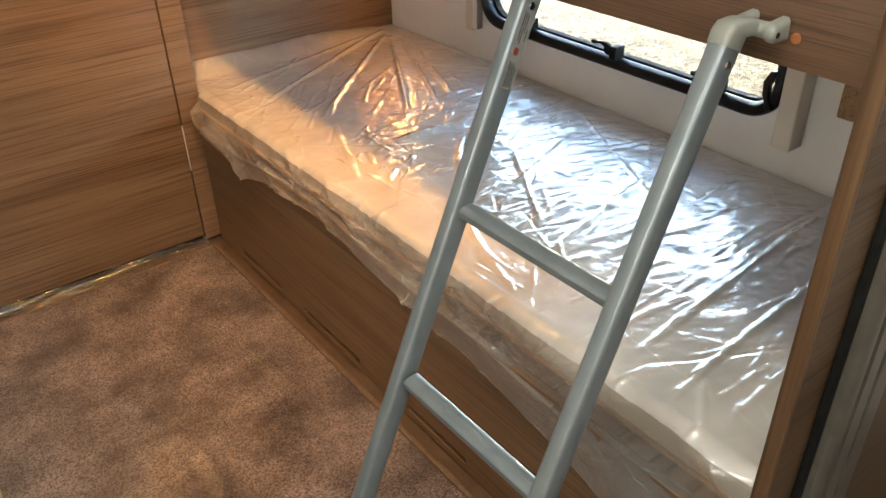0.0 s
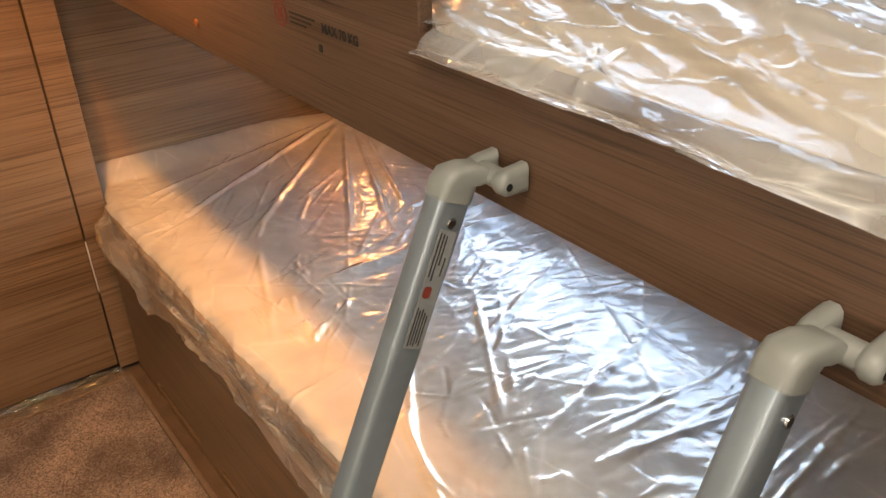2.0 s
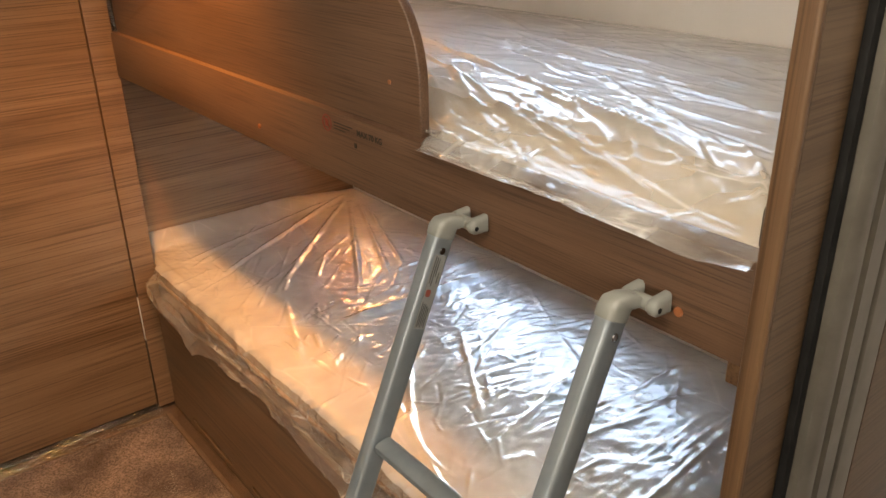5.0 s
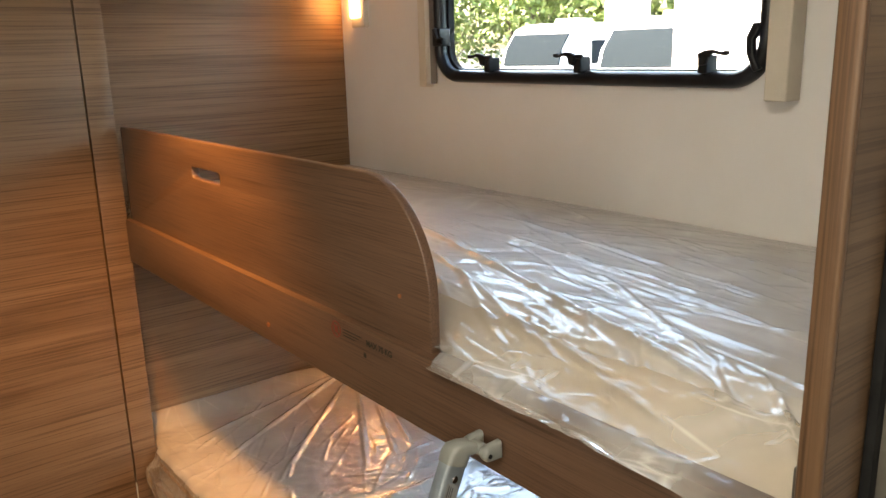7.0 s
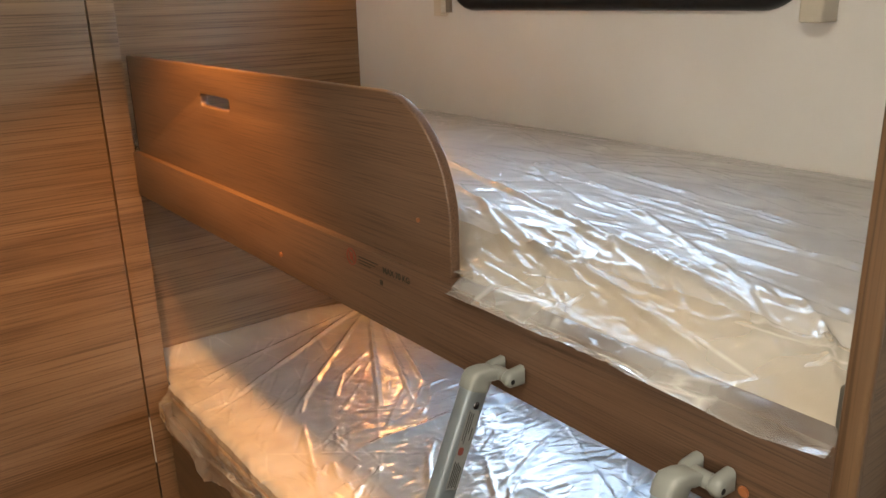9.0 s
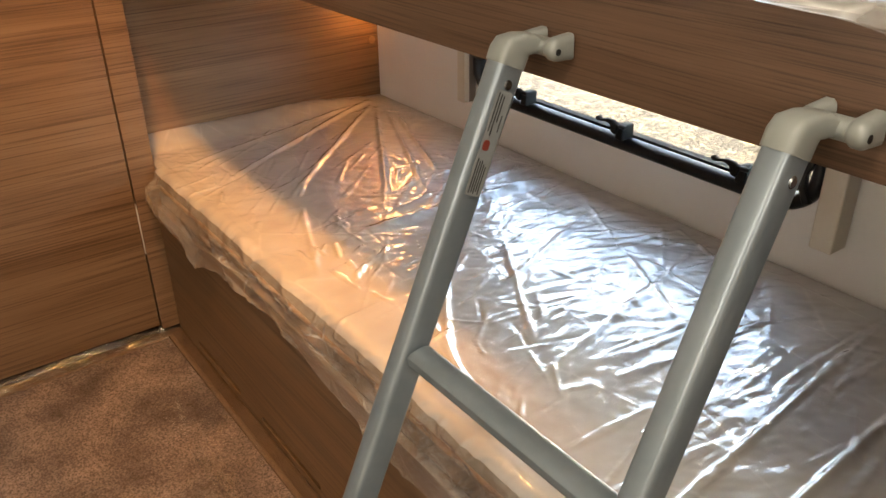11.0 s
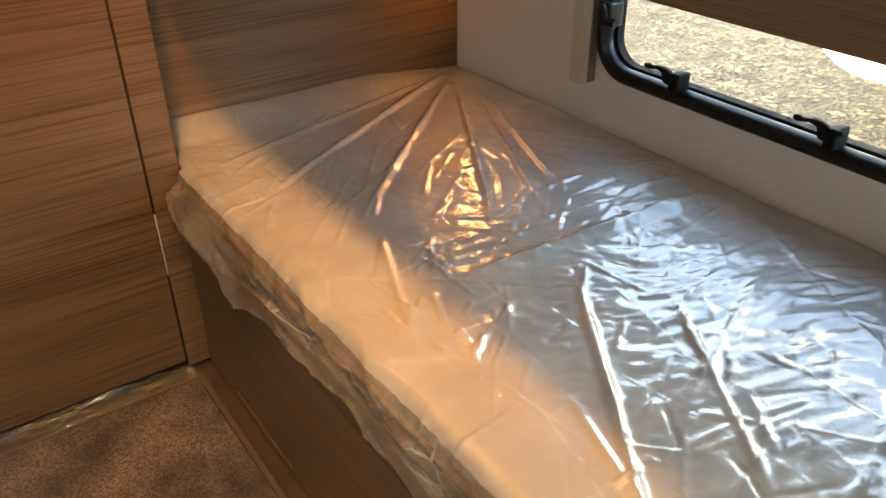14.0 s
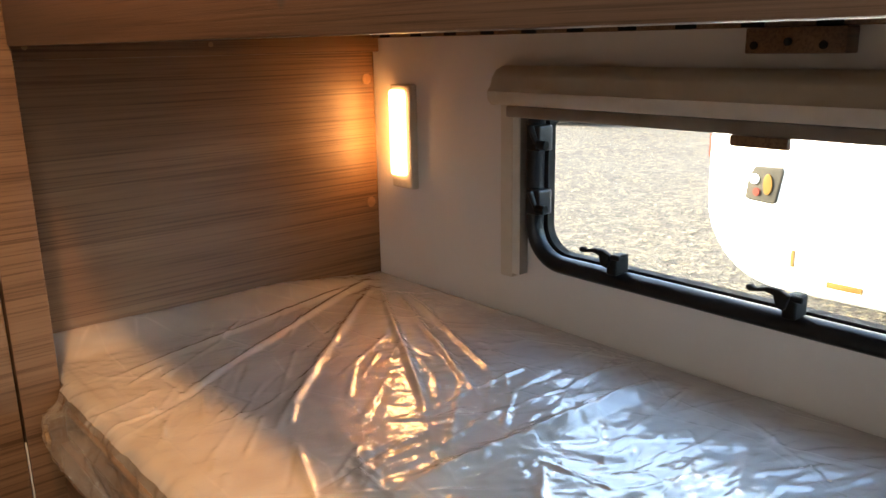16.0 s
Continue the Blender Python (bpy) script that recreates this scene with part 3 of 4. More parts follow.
lift = 0.010 + 0.0022 * vnoise(gx * 5, gy * 5, 1) + 0.003 * ridged(gx * 3 + gy, gy * 2 - gx, 2, 14.0) + 0.002 * ridged(gx * 7, gy * 4, 3, 20.0)
lift = lift + creases(gx, gy, scatter_creases(26, 51, (-0.1, 0.60), (0.6, 1.9), 35, 40, (0.02, 0.06), (0.008, 0.016), (0.008, 0.012)))
floor_film = thing("floor_film", (0, 1, 0), "clear protective film laid over the carpet", "plastic film")
part("sheet", grid_mesh("sheet", np.stack([gx, gy, lift], -1)), FLOOR_FILM, floor_film, smooth=False)
a, b = np.meshgrid(np.linspace(-0.7, 0.60, 260), np.linspace(0, 1, 16), indexing="ij")
zz = 0.008 + 0.012 * b + 0.006 * facet(a * 30, b * 4, 3) + 0.004 * facet(a * 70, b * 7, 4)
part("crumpled_edge", grid_mesh("crumpled_edge", np.stack([a, 1.955 + 0.036 * b, np.maximum(zz, 0.003)], -1)), FILM_CLEAR, floor_film, "crumpled shiny edge of the film", smooth=False)


def wrap_sheet(top, x_back, x_front, bottom, marks, seed, hang_x, crinkle, rx=0.022, rz=0.022, bend=0.22, edge_share=0.7, puff=1.0, rows=560, flat=210, hang=70, ride=0.0, droop=0.0, split=None):
    """Loose polythene over a mattress, turning down over its front edge. bottom(y): where the hem hangs; hang_x(x, y, depth): its line in front."""
    y = np.linspace(NEAR_Y + 0.004, END_Y - 0.003, rows)
    xs = np.linspace(x_back, x_front + rx, flat)
    Yt, Xt = np.meshgrid(y, xs, indexing="ij")
    fx, fy = Xt + 0.06 * vnoise(Xt * 4, Yt * 4, seed), Yt + 0.06 * vnoise(Xt * 4, Yt * 4, seed + 1)
    h = 0.005 + 0.0022 * vnoise(fx * 5, fy * 4, seed + 2) + crinkle(Xt, Yt, fx, fy, seed) + creases(Xt, Yt, marks)
    h *= 0.35 + 0.65 * step(WALL_X - 0.01, WALL_X - 0.08, Xt)
    h = h + ride * step(END_Y - 0.10, END_Y - 0.005, Yt) * step(WALL_X - 0.02, WALL_X - 0.30, Xt)
    P1 = np.stack([Xt, Yt, top - 0.006 + h - droop * step(x_front + 0.17, x_front + 0.004, Xt)], -1)
    top = top - droop
    # the front: round the edge and down
    k = np.linspace(0, 1, hang + 1)[1:]
    Yh, K = np.meshgrid(y, k, indexing="ij")
    zb = bottom(y)[:, None] + 0.005 * vnoise(Yh * 7, Yh * 0, seed + 6) + 0.0025 * vnoise(Yh * 24, Yh * 0, seed + 7)
    edge_h = h[:, -1:]
    turn = np.clip(K / bend, 0, 1) * math.pi / 2
    down = np.clip((K - bend) / (1 - bend), 0, 1)
    X0 = x_front + rx - rx * np.sin(turn)
    Z0 = top - 0.006 - rz + rz * np.cos(turn) + edge_h * np.cos(turn)
    Z = Z0 + (zb - (top - 0.006 - rz)) * down
    X = X0 - edge_h * np.sin(turn) * 0.6
    fold = 0.012 * ridged(Yh * 4.5 + K * 1.5, K * 0.8 + Yh, seed + 8, 3.0) + 0.004 * ridged(Yh * 11 - K * 3, K * 1.5, seed + 9, 5.0) + 0.0032 * facet(Yh * 22 + K * 4, K * 4 - Yh * 5, seed + 17) + 0.0016 * facet(Yh * 60 - K * 7, K * 10 + Yh * 9, seed + 19) + 0.0006 * vnoise(Yh * 60, K * 12, seed + 10)
    rise = np.clip(K / bend, 0, 1)
    fold = fold + creases(Yh, K * 0.2, scatter_creases(120, seed + 40, (NEAR_Y, END_Y), (0.0, 0.2), 58, 26, (0.04, 0.18), (0.004, 0.010), (0.008, 0.014)))
    fold = fold * puff + (puff - 1) * 0.010 * facet(Yh * 9 + K * 2.2, K * 2.4 - Yh * 3, seed + 30)
    fold = fold * (1 - (puff - 1) * 1.1 * step(0.2, 0.9, down))
    X = X - fold * rise * np.sin(turn)
    Z = Z + fold * 0.8 * rise * np.cos(turn)
    X = hang_x(X, Yh, down)
    P2 = np.stack([X, Yh, Z], -1)
    cut = int(hang * bend * edge_share) if split is None else int(np.searchsorted(-xs, -split)) - flat
    P = np.concatenate([P1, P2], 1)
    return grid_mesh("top_sheet", P[:, :flat + cut + 1]), grid_mesh("hanging_edge", P[:, flat + cut:])


def wrap(sheets, top_film, front_film, at, label):
    th = thing("plastic_wrap", at, label, "plastic wrap", "wraps of the mattresses")
    part("top_sheet", sheets[0], top_film, th, smooth=False)
    part("hanging_edge", sheets[1], front_film, th, "loose hanging edge of the film", smooth=False)
    return th


def lower_crinkle(X, Y, fx, fy, seed):
    zone = step(1.60, 1.44, Y) * step(0.72, 0.88, X) * step(0.45, 0.70, Y)
    patch = 0.30 + 0.70 * step(-0.3, 0.3, vnoise(X * 5, Y * 5, seed + 20))
    h = 0.0018 * zone * facet(fx * 7 + fy * 3, fy * 11 - fx * 5, seed + 3)
    h = h + 0.0017 * zone * patch * facet(fx * 13 - fy * 4, fy * 27 + fx * 8, seed + 4)
    h = h + 0.0009 * zone * facet(fx * 30 + fy * 9, fy * 56 - fx * 12, seed + 18)
    # folds fanning out of the far corner
    ang, dist = np.arctan2(1.36 - X, 2.16 - Y), np.hypot(1.36 - X, 2.16 - Y)
    fan = step(1.30, 1.62, Y) * step(0.05, 0.3, dist)
    h = h + 0.0012 * fan * facet(ang * 9, dist * 5, seed + 21)
    core = np.exp(-(((X - 1.10) / 0.10) ** 2 + ((Y - 1.64) / 0.13) ** 2))
    h = h + 0.0010 * core * facet(fx * 30 + fy * 7, fy * 17 - fx * 5, seed + 15)
    return h + 0.0006 * vnoise(fx * 40, fy * 55, seed + 5) + 0.0005 * (0.3 + zone + core) * facet(fx * 75 + fy * 20, fy * 95 - fx * 30, seed + 22)


def upper_crinkle(X, Y, fx, fy, seed):
    zone = 0.25 + 0.75 * step(1.50, 1.25, Y)
    h = 0.0018 * zone * facet(fx * 9 + fy * 1.6, fy * 2.4 - fx, seed + 3)
    h = h + 0.0014 * zone * facet(fx * 24 + fy * 4, fy * 5 - fx * 2, seed + 4)
    h = h + 0.0008 * zone * facet(fx * 55 + fy * 9, fy * 13 - fx * 4, seed + 13)
    front = step(0.84, 0.74, X) * step(0.92, 0.82, Y)
    along, cross = 0.45 * fx + 0.89 * fy, 0.89 * fx - 0.45 * fy
    h = h + front * (0.0040 * facet(cross * 18, along * 6, seed + 14) + 0.0024 * facet(cross * 42, along * 11, seed + 15) + 0.0010 * facet(cross * 90, along * 26, seed + 16))
    return h + 0.0004 * vnoise(fx * 40, fy * 30, seed + 5)


def lower_hem(y):
    return np.interp(y, [0.34, 0.48, 0.60, 0.69, 0.88, 1.02, 1.20, 1.37, 1.50, 1.62, 1.70, 1.73, 1.78, 1.88, 1.97, 2.15], [0.19, 0.20, 0.235, 0.258, 0.288, 0.298, 0.318, 0.346, 0.336, 0.328, 0.308, 0.292, 0.322, 0.350, 0.380, 0.395])


def lower_hang(X, Y, down):
    bulge = 0.030 * np.exp(-((Y - 1.88) / 0.13) ** 2) * np.sin(np.clip(down, 0, 1) * math.pi * 0.8)
    X = X - bulge - 0.012 * down * step(0.3, 1.0, down)
    X = np.minimum(X, np.where(down > 0.55, 0.636, 9.0) + 0.0 * X)
    return np.where(Y > FRONT_Y - 0.008, np.maximum(X, 0.6565), X)


lower_marks = [
    (1.30, 2.10, 0.74, 1.80, 0.014, 0.020), (1.28, 2.06, 0.80, 1.62, 0.013, 0.018), (1.25, 2.08, 0.70, 1.94, 0.010, 0.020),
    (1.27, 2.02, 0.98, 1.52, 0.013, 0.016), (1.29, 2.00, 1.06, 1.50, 0.011, 0.014), (1.30, 1.98, 1.13, 1.54, 0.010, 0.014),
    (0.82, 1.60, 0.70, 1.30, 0.010, 0.018), (1.32, 1.38, 0.84, 1.41, 0.030, 0.042), (1.32, 1.62, 1.20, 1.78, 0.008, 0.012),
    (0.98, 1.34, 0.72, 0.96, 0.015, 0.020), (1.04, 1.22, 0.86, 0.94, 0.010, 0.014), (1.22, 1.20, 0.90, 1.08, 0.012, 0.022),
    (0.80, 1.16, 0.68, 0.80, 0.012, 0.018), (1.30, 0.98, 0.74, 0.86, 0.010, 0.020), (1.34, 0.66, 0.70, 0.60, 0.012, 0.014),
    (1.30, 0.55, 0.70, 0.52, 0.013, 0.016), (1.15, 0.47, 0.70, 0.44, 0.010, 0.016), (1.31, 1.30, 1.05, 0.80, 0.004, 0.010),
]
lower_marks += scatter_creases(90, 21, (0.80, 1.33), (0.80, 1.56), 12, 28, (0.05, 0.22), (0.003, 0.008), (0.007, 0.014))
lower_marks += scatter_creases(60, 22, (0.90, 1.33), (0.95, 1.50), -18, 35, (0.03, 0.10), (0.002, 0.005), (0.006, 0.010))
lower_marks += scatter_creases(40, 23, (0.70, 1.30), (0.42, 0.85), 6, 14, (0.08, 0.35), (0.003, 0.008), (0.008, 0.016))
lower_marks += scatter_creases(30, 24, (0.98, 1.22), (1.48, 1.80), 72, 18, (0.03, 0.10), (0.002, 0.005), (0.004, 0.007))
lower_marks += scatter_creases(80, 25, (0.69, 0.86), (0.80, 1.92), 58, 26, (0.03, 0.14), (0.004, 0.010), (0.005, 0.009))
lower_marks += scatter_creases(16, 26, (0.75, 1.05), (1.60, 2.05), 42, 12, (0.10, 0.26), (0.003, 0.007), (0.007, 0.012))
wrap(wrap_sheet(LOWER_TOP, WALL_X - 0.008, 0.656, lower_hem, lower_marks, 11, lower_hang, lower_crinkle, ride=0.022), FILM, FILM_HANG, (1.0, 1.25, LOWER_TOP), "creased clear polythene wrap hanging over the lower mattress")


def upper_hem(y):
    return np.interp(y, [0.35, 0.38, 0.41, 0.50, 0.60, 0.70, 0.80, 0.84, 2.2], [1.022, 1.014, 1.007, 1.013, 1.018, 1.021, 1.024, 1.012, 1.002])


def upper_hang(X, Y, down):
    over = 1 - step(0.805, 0.827, Y)
    X = X - over * 0.012 * step(0.0, 0.5, down)
    X = np.where(over > 0.5, np.minimum(X, np.where(down > 0.7, 0.6445, 9.0)).clip(0.634 + 0.009 * step(0.4, 0.8, down)), np.maximum(X, 0.6815))
    return X


upper_marks = [
    (1.02, 1.40, 0.74, 0.42, 0.016, 0.022), (0.93, 1.25, 0.70, 0.62, 0.013, 0.016), (1.10, 1.38, 0.93, 0.42, 0.008, 0.012),
    (1.30, 0.92, 1.27, 0.42, 0.009, 0.010), (1.33, 0.94, 1.31, 0.42, 0.006, 0.008), (1.18, 1.30, 1.02, 0.50, 0.008, 0.014),
    (0.84, 1.00, 0.70, 0.74, 0.012, 0.016), (1.05, 2.00, 0.95, 1.30, 0.010, 0.020), (0.80, 0.46, 0.70, 0.39, 0.014, 0.012),
    (0.78, 0.80, 0.69, 0.50, 0.012, 0.014), (0.99, 0.86, 0.80, 0.52, 0.009, 0.014), (1.20, 0.80, 1.08, 0.42, 0.006, 0.010),
]
upper_marks += scatter_creases(46, 33, (0.66, 0.82), (0.37, 0.84), 62, 22, (0.05, 0.20), (0.004, 0.012), (0.006, 0.012))
upper_marks += scatter_creases(70, 31, (0.78, 1.30), (0.42, 1.35), 80, 9, (0.08, 0.40), (0.002, 0.007), (0.006, 0.013))
upper_marks += scatter_creases(60, 32, (0.80, 1.25), (0.45, 1.30), 60, 25, (0.03, 0.12), (0.002, 0.005), (0.005, 0.010))
wrap(wrap_sheet(UPPER_TOP, WALL_X - 0.008, 0.650, upper_hem, upper_marks, 41, upper_hang, upper_crinkle, 0.016, 0.010, 0.4, 0.1, 1.0, droop=0.030, split=0.765), FILM_TOP, FILM_FRONT, (1.0, 1.25, UPPER_TOP), "creased clear polythene wrap over the upper mattress and rail")

# ---------------------------------------------------------------- upper bunk
ub = thing("upper_bunk", (RAIL_X, 1.2, RAIL_Z0), "oak laminate upper bunk with a curved guard board", "bunk bed")
rail = part("rail", slab(RAIL_X, RAIL_X + 0.030, NEAR_Y + 0.001, FRONT_Y - 0.001, RAIL_Z0, RAIL_Z1, 0.0015), WOOD_Y_SHADED, ub, "oak laminate front rail")
gy0, gy1, gz0, gz1 = 0.837, FRONT_Y - 0.005, RAIL_Z1 - 0.002, GUARD_Z1
curve = [(gy1, gz0), (gy0, gz0)]
for k in range(19):
    w = radians(180 - 90 * k / 18)
    curve.append((gy0 + 0.140 + 0.140 * math.cos(w), gz1 - 0.150 + 0.150 * math.sin(w)))
curve.append((gy1, gz1))
guard = part("guard_board", board_yz([curve[::-1], rounded(1.448, 1.577, 1.160, 1.181, 0.0075, 5)], RAIL_X + 0.013, 0.015, 0.0025), WOOD_Y_SHADED, ub, "oak guard board with a grip slot and rounded corner")
# black strip painted for the shade between guard board and wardrobe
part("gap_seal", slab(RAIL_X + 0.014, RAIL_X + 0.027, FRONT_Y - 0.005, FRONT_Y - 0.0005, RAIL_Z1, GUARD_Z1 - 0.002, 0), GAP_SHADE, ub)
part("batten", slab(0.662, WALL_X - 0.002, END_Y - 0.022, END_Y - 0.0005, 0.898, 0.936, 0.002), BATTEN, ub)
part("batten", slab(0.684, WALL_X - 0.002, NEAR_Y + 0.001, NEAR_Y + 0.036, 0.873, 0.916, 0.002), BATTEN, ub)
part("guard_bracket", slab(0.656, 0.682, NEAR_Y + 0.001, NEAR_Y + 0.010, 1.030, 1.066, 0.003, 3), ALU_SATIN, ub, "grey metal bracket on the partition")
ledger = plate([[(-END_Y + 0.024, 0.9245), (-NEAR_Y - 0.034, 0.9245), (-NEAR_Y - 0.034, 0.938), (-END_Y + 0.024, 0.938)][::-1]], 0.018, 0.001, Matrix.Translation((WALL_X - 0.010, 0, 0)) @ TO_YZ)
part("ledger", ledger, BATTEN, ub)
ply_edge = part("side_lath", slab(RAIL_X + 0.031, RAIL_X + 0.055, NEAR_Y + 0.032, END_Y - 0.024, 0.925, 0.938, 0.001), PLY, ub)
yy = NEAR_Y + 0.06
while yy < END_Y - 0.07:
    part("slat", slab(RAIL_X + 0.034, WALL_X - 0.012, yy, yy + 0.052, 0.939, 0.949, 0.003), PLY, ub)
    part("slat_holder", slab(WALL_X - 0.0215, WALL_X - 0.0185, yy + 0.010, yy + 0.042, 0.925, 0.932, 0.0014), RUBBER, ub)
    yy += 0.096
part("support_board", slab(RAIL_X + 0.033, WALL_X - 0.006, NEAR_Y + 0.033, END_Y - 0.024, 0.950, 0.960, 0.001), PLY, ub)
brk = part("wall_bracket", slab(WALL_X - 0.034, WALL_X - 0.0005, 1.186, 1.310, 0.893, 0.924, 0.002), BATTEN, ub, "brown wooden support block")
for by, bz in ((1.297, 0.903), (1.254, 0.907), (1.211, 0.903)):
    part("screw", rod((WALL_X - 0.0345, by, bz), (WALL_X - 0.0385, by, bz), 0.005, seg=14, bev=0.001), RUBBER, ub, "dark screw head")
for by in (0.703, 1.001):
    part("screw", rod((by, END_Y - 0.0225, 0.917), (by, END_Y - 0.025, 0.917), 0.0045, seg=14, bev=0.001), CAPWOOD, ub)
part("screw_cap", rod((RAIL_X - 0.0002, 0.4305, 0.946), (RAIL_X - 0.0030, 0.4305, 0.946), 0.0050, seg=20, bev=0.001), COPPER, ub, "copper coloured screw cap")
part("screw", rod((RAIL_X - 0.0002, 1.266, 0.949), (RAIL_X - 0.003, 1.266, 0.949), 0.0045, seg=14, bev=0.0008), COPPER, ub)
part("screw", rod((0.6629, 0.90, 1.08), (0.6612, 0.90, 1.08), 0.003, seg=12), COPPER, ub)


def on_rail(y, z, x=RAIL_X - 0.0006):
    return Matrix.Translation((x, y, z)) @ TO_YZ


part("load_print", writing("MAX 70 KG", 0.0120, on_rail(0.966, 0.997), 0.0004), INK, ub, "black printed load limit")
ring = [(1.045 + 0.0125 * math.cos(radians(a)), 1.000 + 0.0125 * math.sin(radians(a))) for a in range(0, 360, 15)]
hole = [(1.045 + 0.0105 * math.cos(radians(a)), 1.000 + 0.0105 * math.sin(radians(a))) for a in range(0, 360, 15)]
part("warning_sign", board_yz([ring, hole], RAIL_X - 0.0006, 0.0005), INK_RED, ub, "red printed warning ring")
part("warning_sign", plate([[(-0.0105, -0.001), (0.0105, -0.001), (0.0105, 0.001), (-0.0105, 0.001)]], 0.0005, 0, on_rail(1.045, 1.0) @ pose(0, 0, 0, 0, 0, -45)), INK_RED, ub)
part("warning_sign", slab(RAIL_X - 0.0006, RAIL_X - 0.0001, 1.041, 1.049, 0.995, 1.006, 0), INK_RED, ub)
for bz, bw in ((1.004, 0.048), (0.9995, 0.040), (0.995, 0.030)):
    part("print_line", slab(RAIL_X - 0.0006, RAIL_X - 0.0001, 1.026 - bw, 1.026, bz, bz + 0.0014, 0), INK, ub)
part("print_mark", slab(RAIL_X - 0.0006, RAIL_X - 0.0001, 0.968, 0.974, 0.978, 0.985, 0), INK, ub)

# cover caps on the end panel
for cz in (0.844, 0.588):
    cap = part("cover_cap", rod((1.344, END_Y - 0.0003, cz), (1.344, END_Y - 0.003, cz), 0.011, seg=24, bev=0.001), CAPWOOD)
    tagged(cap, "round brown plastic cover cap on the oak panel", "cover cap", "cover caps on the panel")

# ---------------------------------------------------------------- ladder
LSL = 0.45


def lad(z, off=0.0):
    """x of the ladder's middle line at height z."""
    return 0.500 + LSL * (z - 0.709) + off


ladder = thing("ladder", (0.30, 0.58, 0.0), "aluminium bunk ladder with grey plastic hinge caps", "ladder")
up = Vector((LSL, 0, 1)).normalized()
out = Vector((-up.z, 0, up.x))            # towards the room, square to the stiles


def stile_section(c, w, d):
    pts = []
    for k in range(24):
        a = radians(15 * k)
        ca, sa = math.cos(a), math.sin(a)
        p = 0.42 if ca > 0 else 0.28
        o = d * (abs(ca) ** p) * (1 if ca > 0 else -1)
        s = w * (abs(sa) ** 0.45) * (1 if sa > 0 else -1)
        pts.append(tuple(c + out * o + Vector((0, s, 0))))
    return pts


ST_Y = (0.713, 0.459)
Z_TOP = 0.940
for sy in ST_Y:
    foot, head = Vector((lad(0.03), sy, 0.03)), Vector((lad(Z_TOP), sy, Z_TOP))
    part("stile", loft([stile_section(foot, 0.0105, 0.0140), stile_section(head, 0.0105, 0.0140)]), ALU, ladder, "satin aluminium stile")
    part("foot", loft([stile_section(Vector((lad(0.034), sy, 0.034)), 0.0115, 0.0152), stile_section(Vector((lad(0.02), sy, 0.02)), 0.0118, 0.0156), stile_section(Vector((lad(0.014), sy, 0.0275)) - up * 0.012, 0.0112, 0.0148)]), RUBBER, ladder, "black rubber foot")
    # elbow cap bending over to the hinge
    axis = Vector((0.627, sy - 0.009, 0.953))
    stations = [(head - up * 0.002, up, 0.0118, 0.0152), (head + up * 0.009, up, 0.0120, 0.0153),
                (head + up * 0.0145 + Vector((0.001, -0.001, 0)), Vector((0.62, 0, 0.78)), 0.0120, 0.0135),
                (head + up * 0.0160 + Vector((0.007, -0.004, 0)), Vector((0.88, 0, 0.47)), 0.0112, 0.0105),
                (axis - Vector((0.004, -0.002, -0.002)), Vector((1, 0, 0.1)).normalized(), 0.0098, 0.0080), (axis, Vector((1, 0, 0)), 0.0085, 0.0062)]
    rings = []
    for c, u, w, d in stations:
        o = Vector((-u.z, 0, u.x))
        ring_pts = []
        for q in range(24):
            ca, sa = math.cos(radians(15 * q)), math.sin(radians(15 * q))
            ring_pts.append(tuple(c + o * (d * abs(ca) ** 0.45 * (1 if ca > 0 else -1)) + Vector((0, w * abs(sa) ** 0.5 * (1 if sa > 0 else -1), 0))))
        rings.append(ring_pts)
    part("elbow_cap", loft(rings), PLASTIC, ladder, "grey white plastic elbow cap")
    hy, hz = sy - 0.013, 0.952
    part("hinge", rod((0.632, hy - 0.014, hz), (0.632, hy + 0.014, hz), 0.0075, seg=20, bev=0.002), PLASTIC, ladder, "plastic hinge barrel")
    for e in (-1, 1):
        cy = hy + e * 0.0155
        prof2 = []
        for k in range(16):
            a = radians(22.5 * k)
            px, pz = 0.6320 + 0.0115 * math.cos(a), 0.0115 * math.sin(a)
            if math.cos(a) > 0.2:
                px, pz = 0.6495, 0.0125 * math.sin(a) * 1.1
            prof2.append((px, pz))
        bm = loft([[(x + (1 - q) * (0.6375 - x) * 0.5, cy + o, hz + z * q) for x, z in prof2] for o, q in ((-0.0066, 0.45), (-0.0054, 0.68), (-0.0027, 0.84), (0.0027, 0.84), (0.0054, 0.68), (0.0066, 0.45))])
        kn = part("hinge_knuckle", bm, PLASTIC, ladder, "rounded plastic hinge knuckle")
        if e < 0:
            part("bore", rod((0.6290, cy - 0.0056, hz - 0.001), (0.6290, cy - 0.0070, hz - 0.001), 0.0028, seg=14), RUBBER, kn, "dark screw hole")
    sc = Vector((lad(0.925), sy - 0.0104, 0.925))
    part("screw", rod(sc, sc - Vector((0, 0.0018, 0)), 0.0042, seg=14, bev=0.0008), CHROME, ladder, "small bright screw")
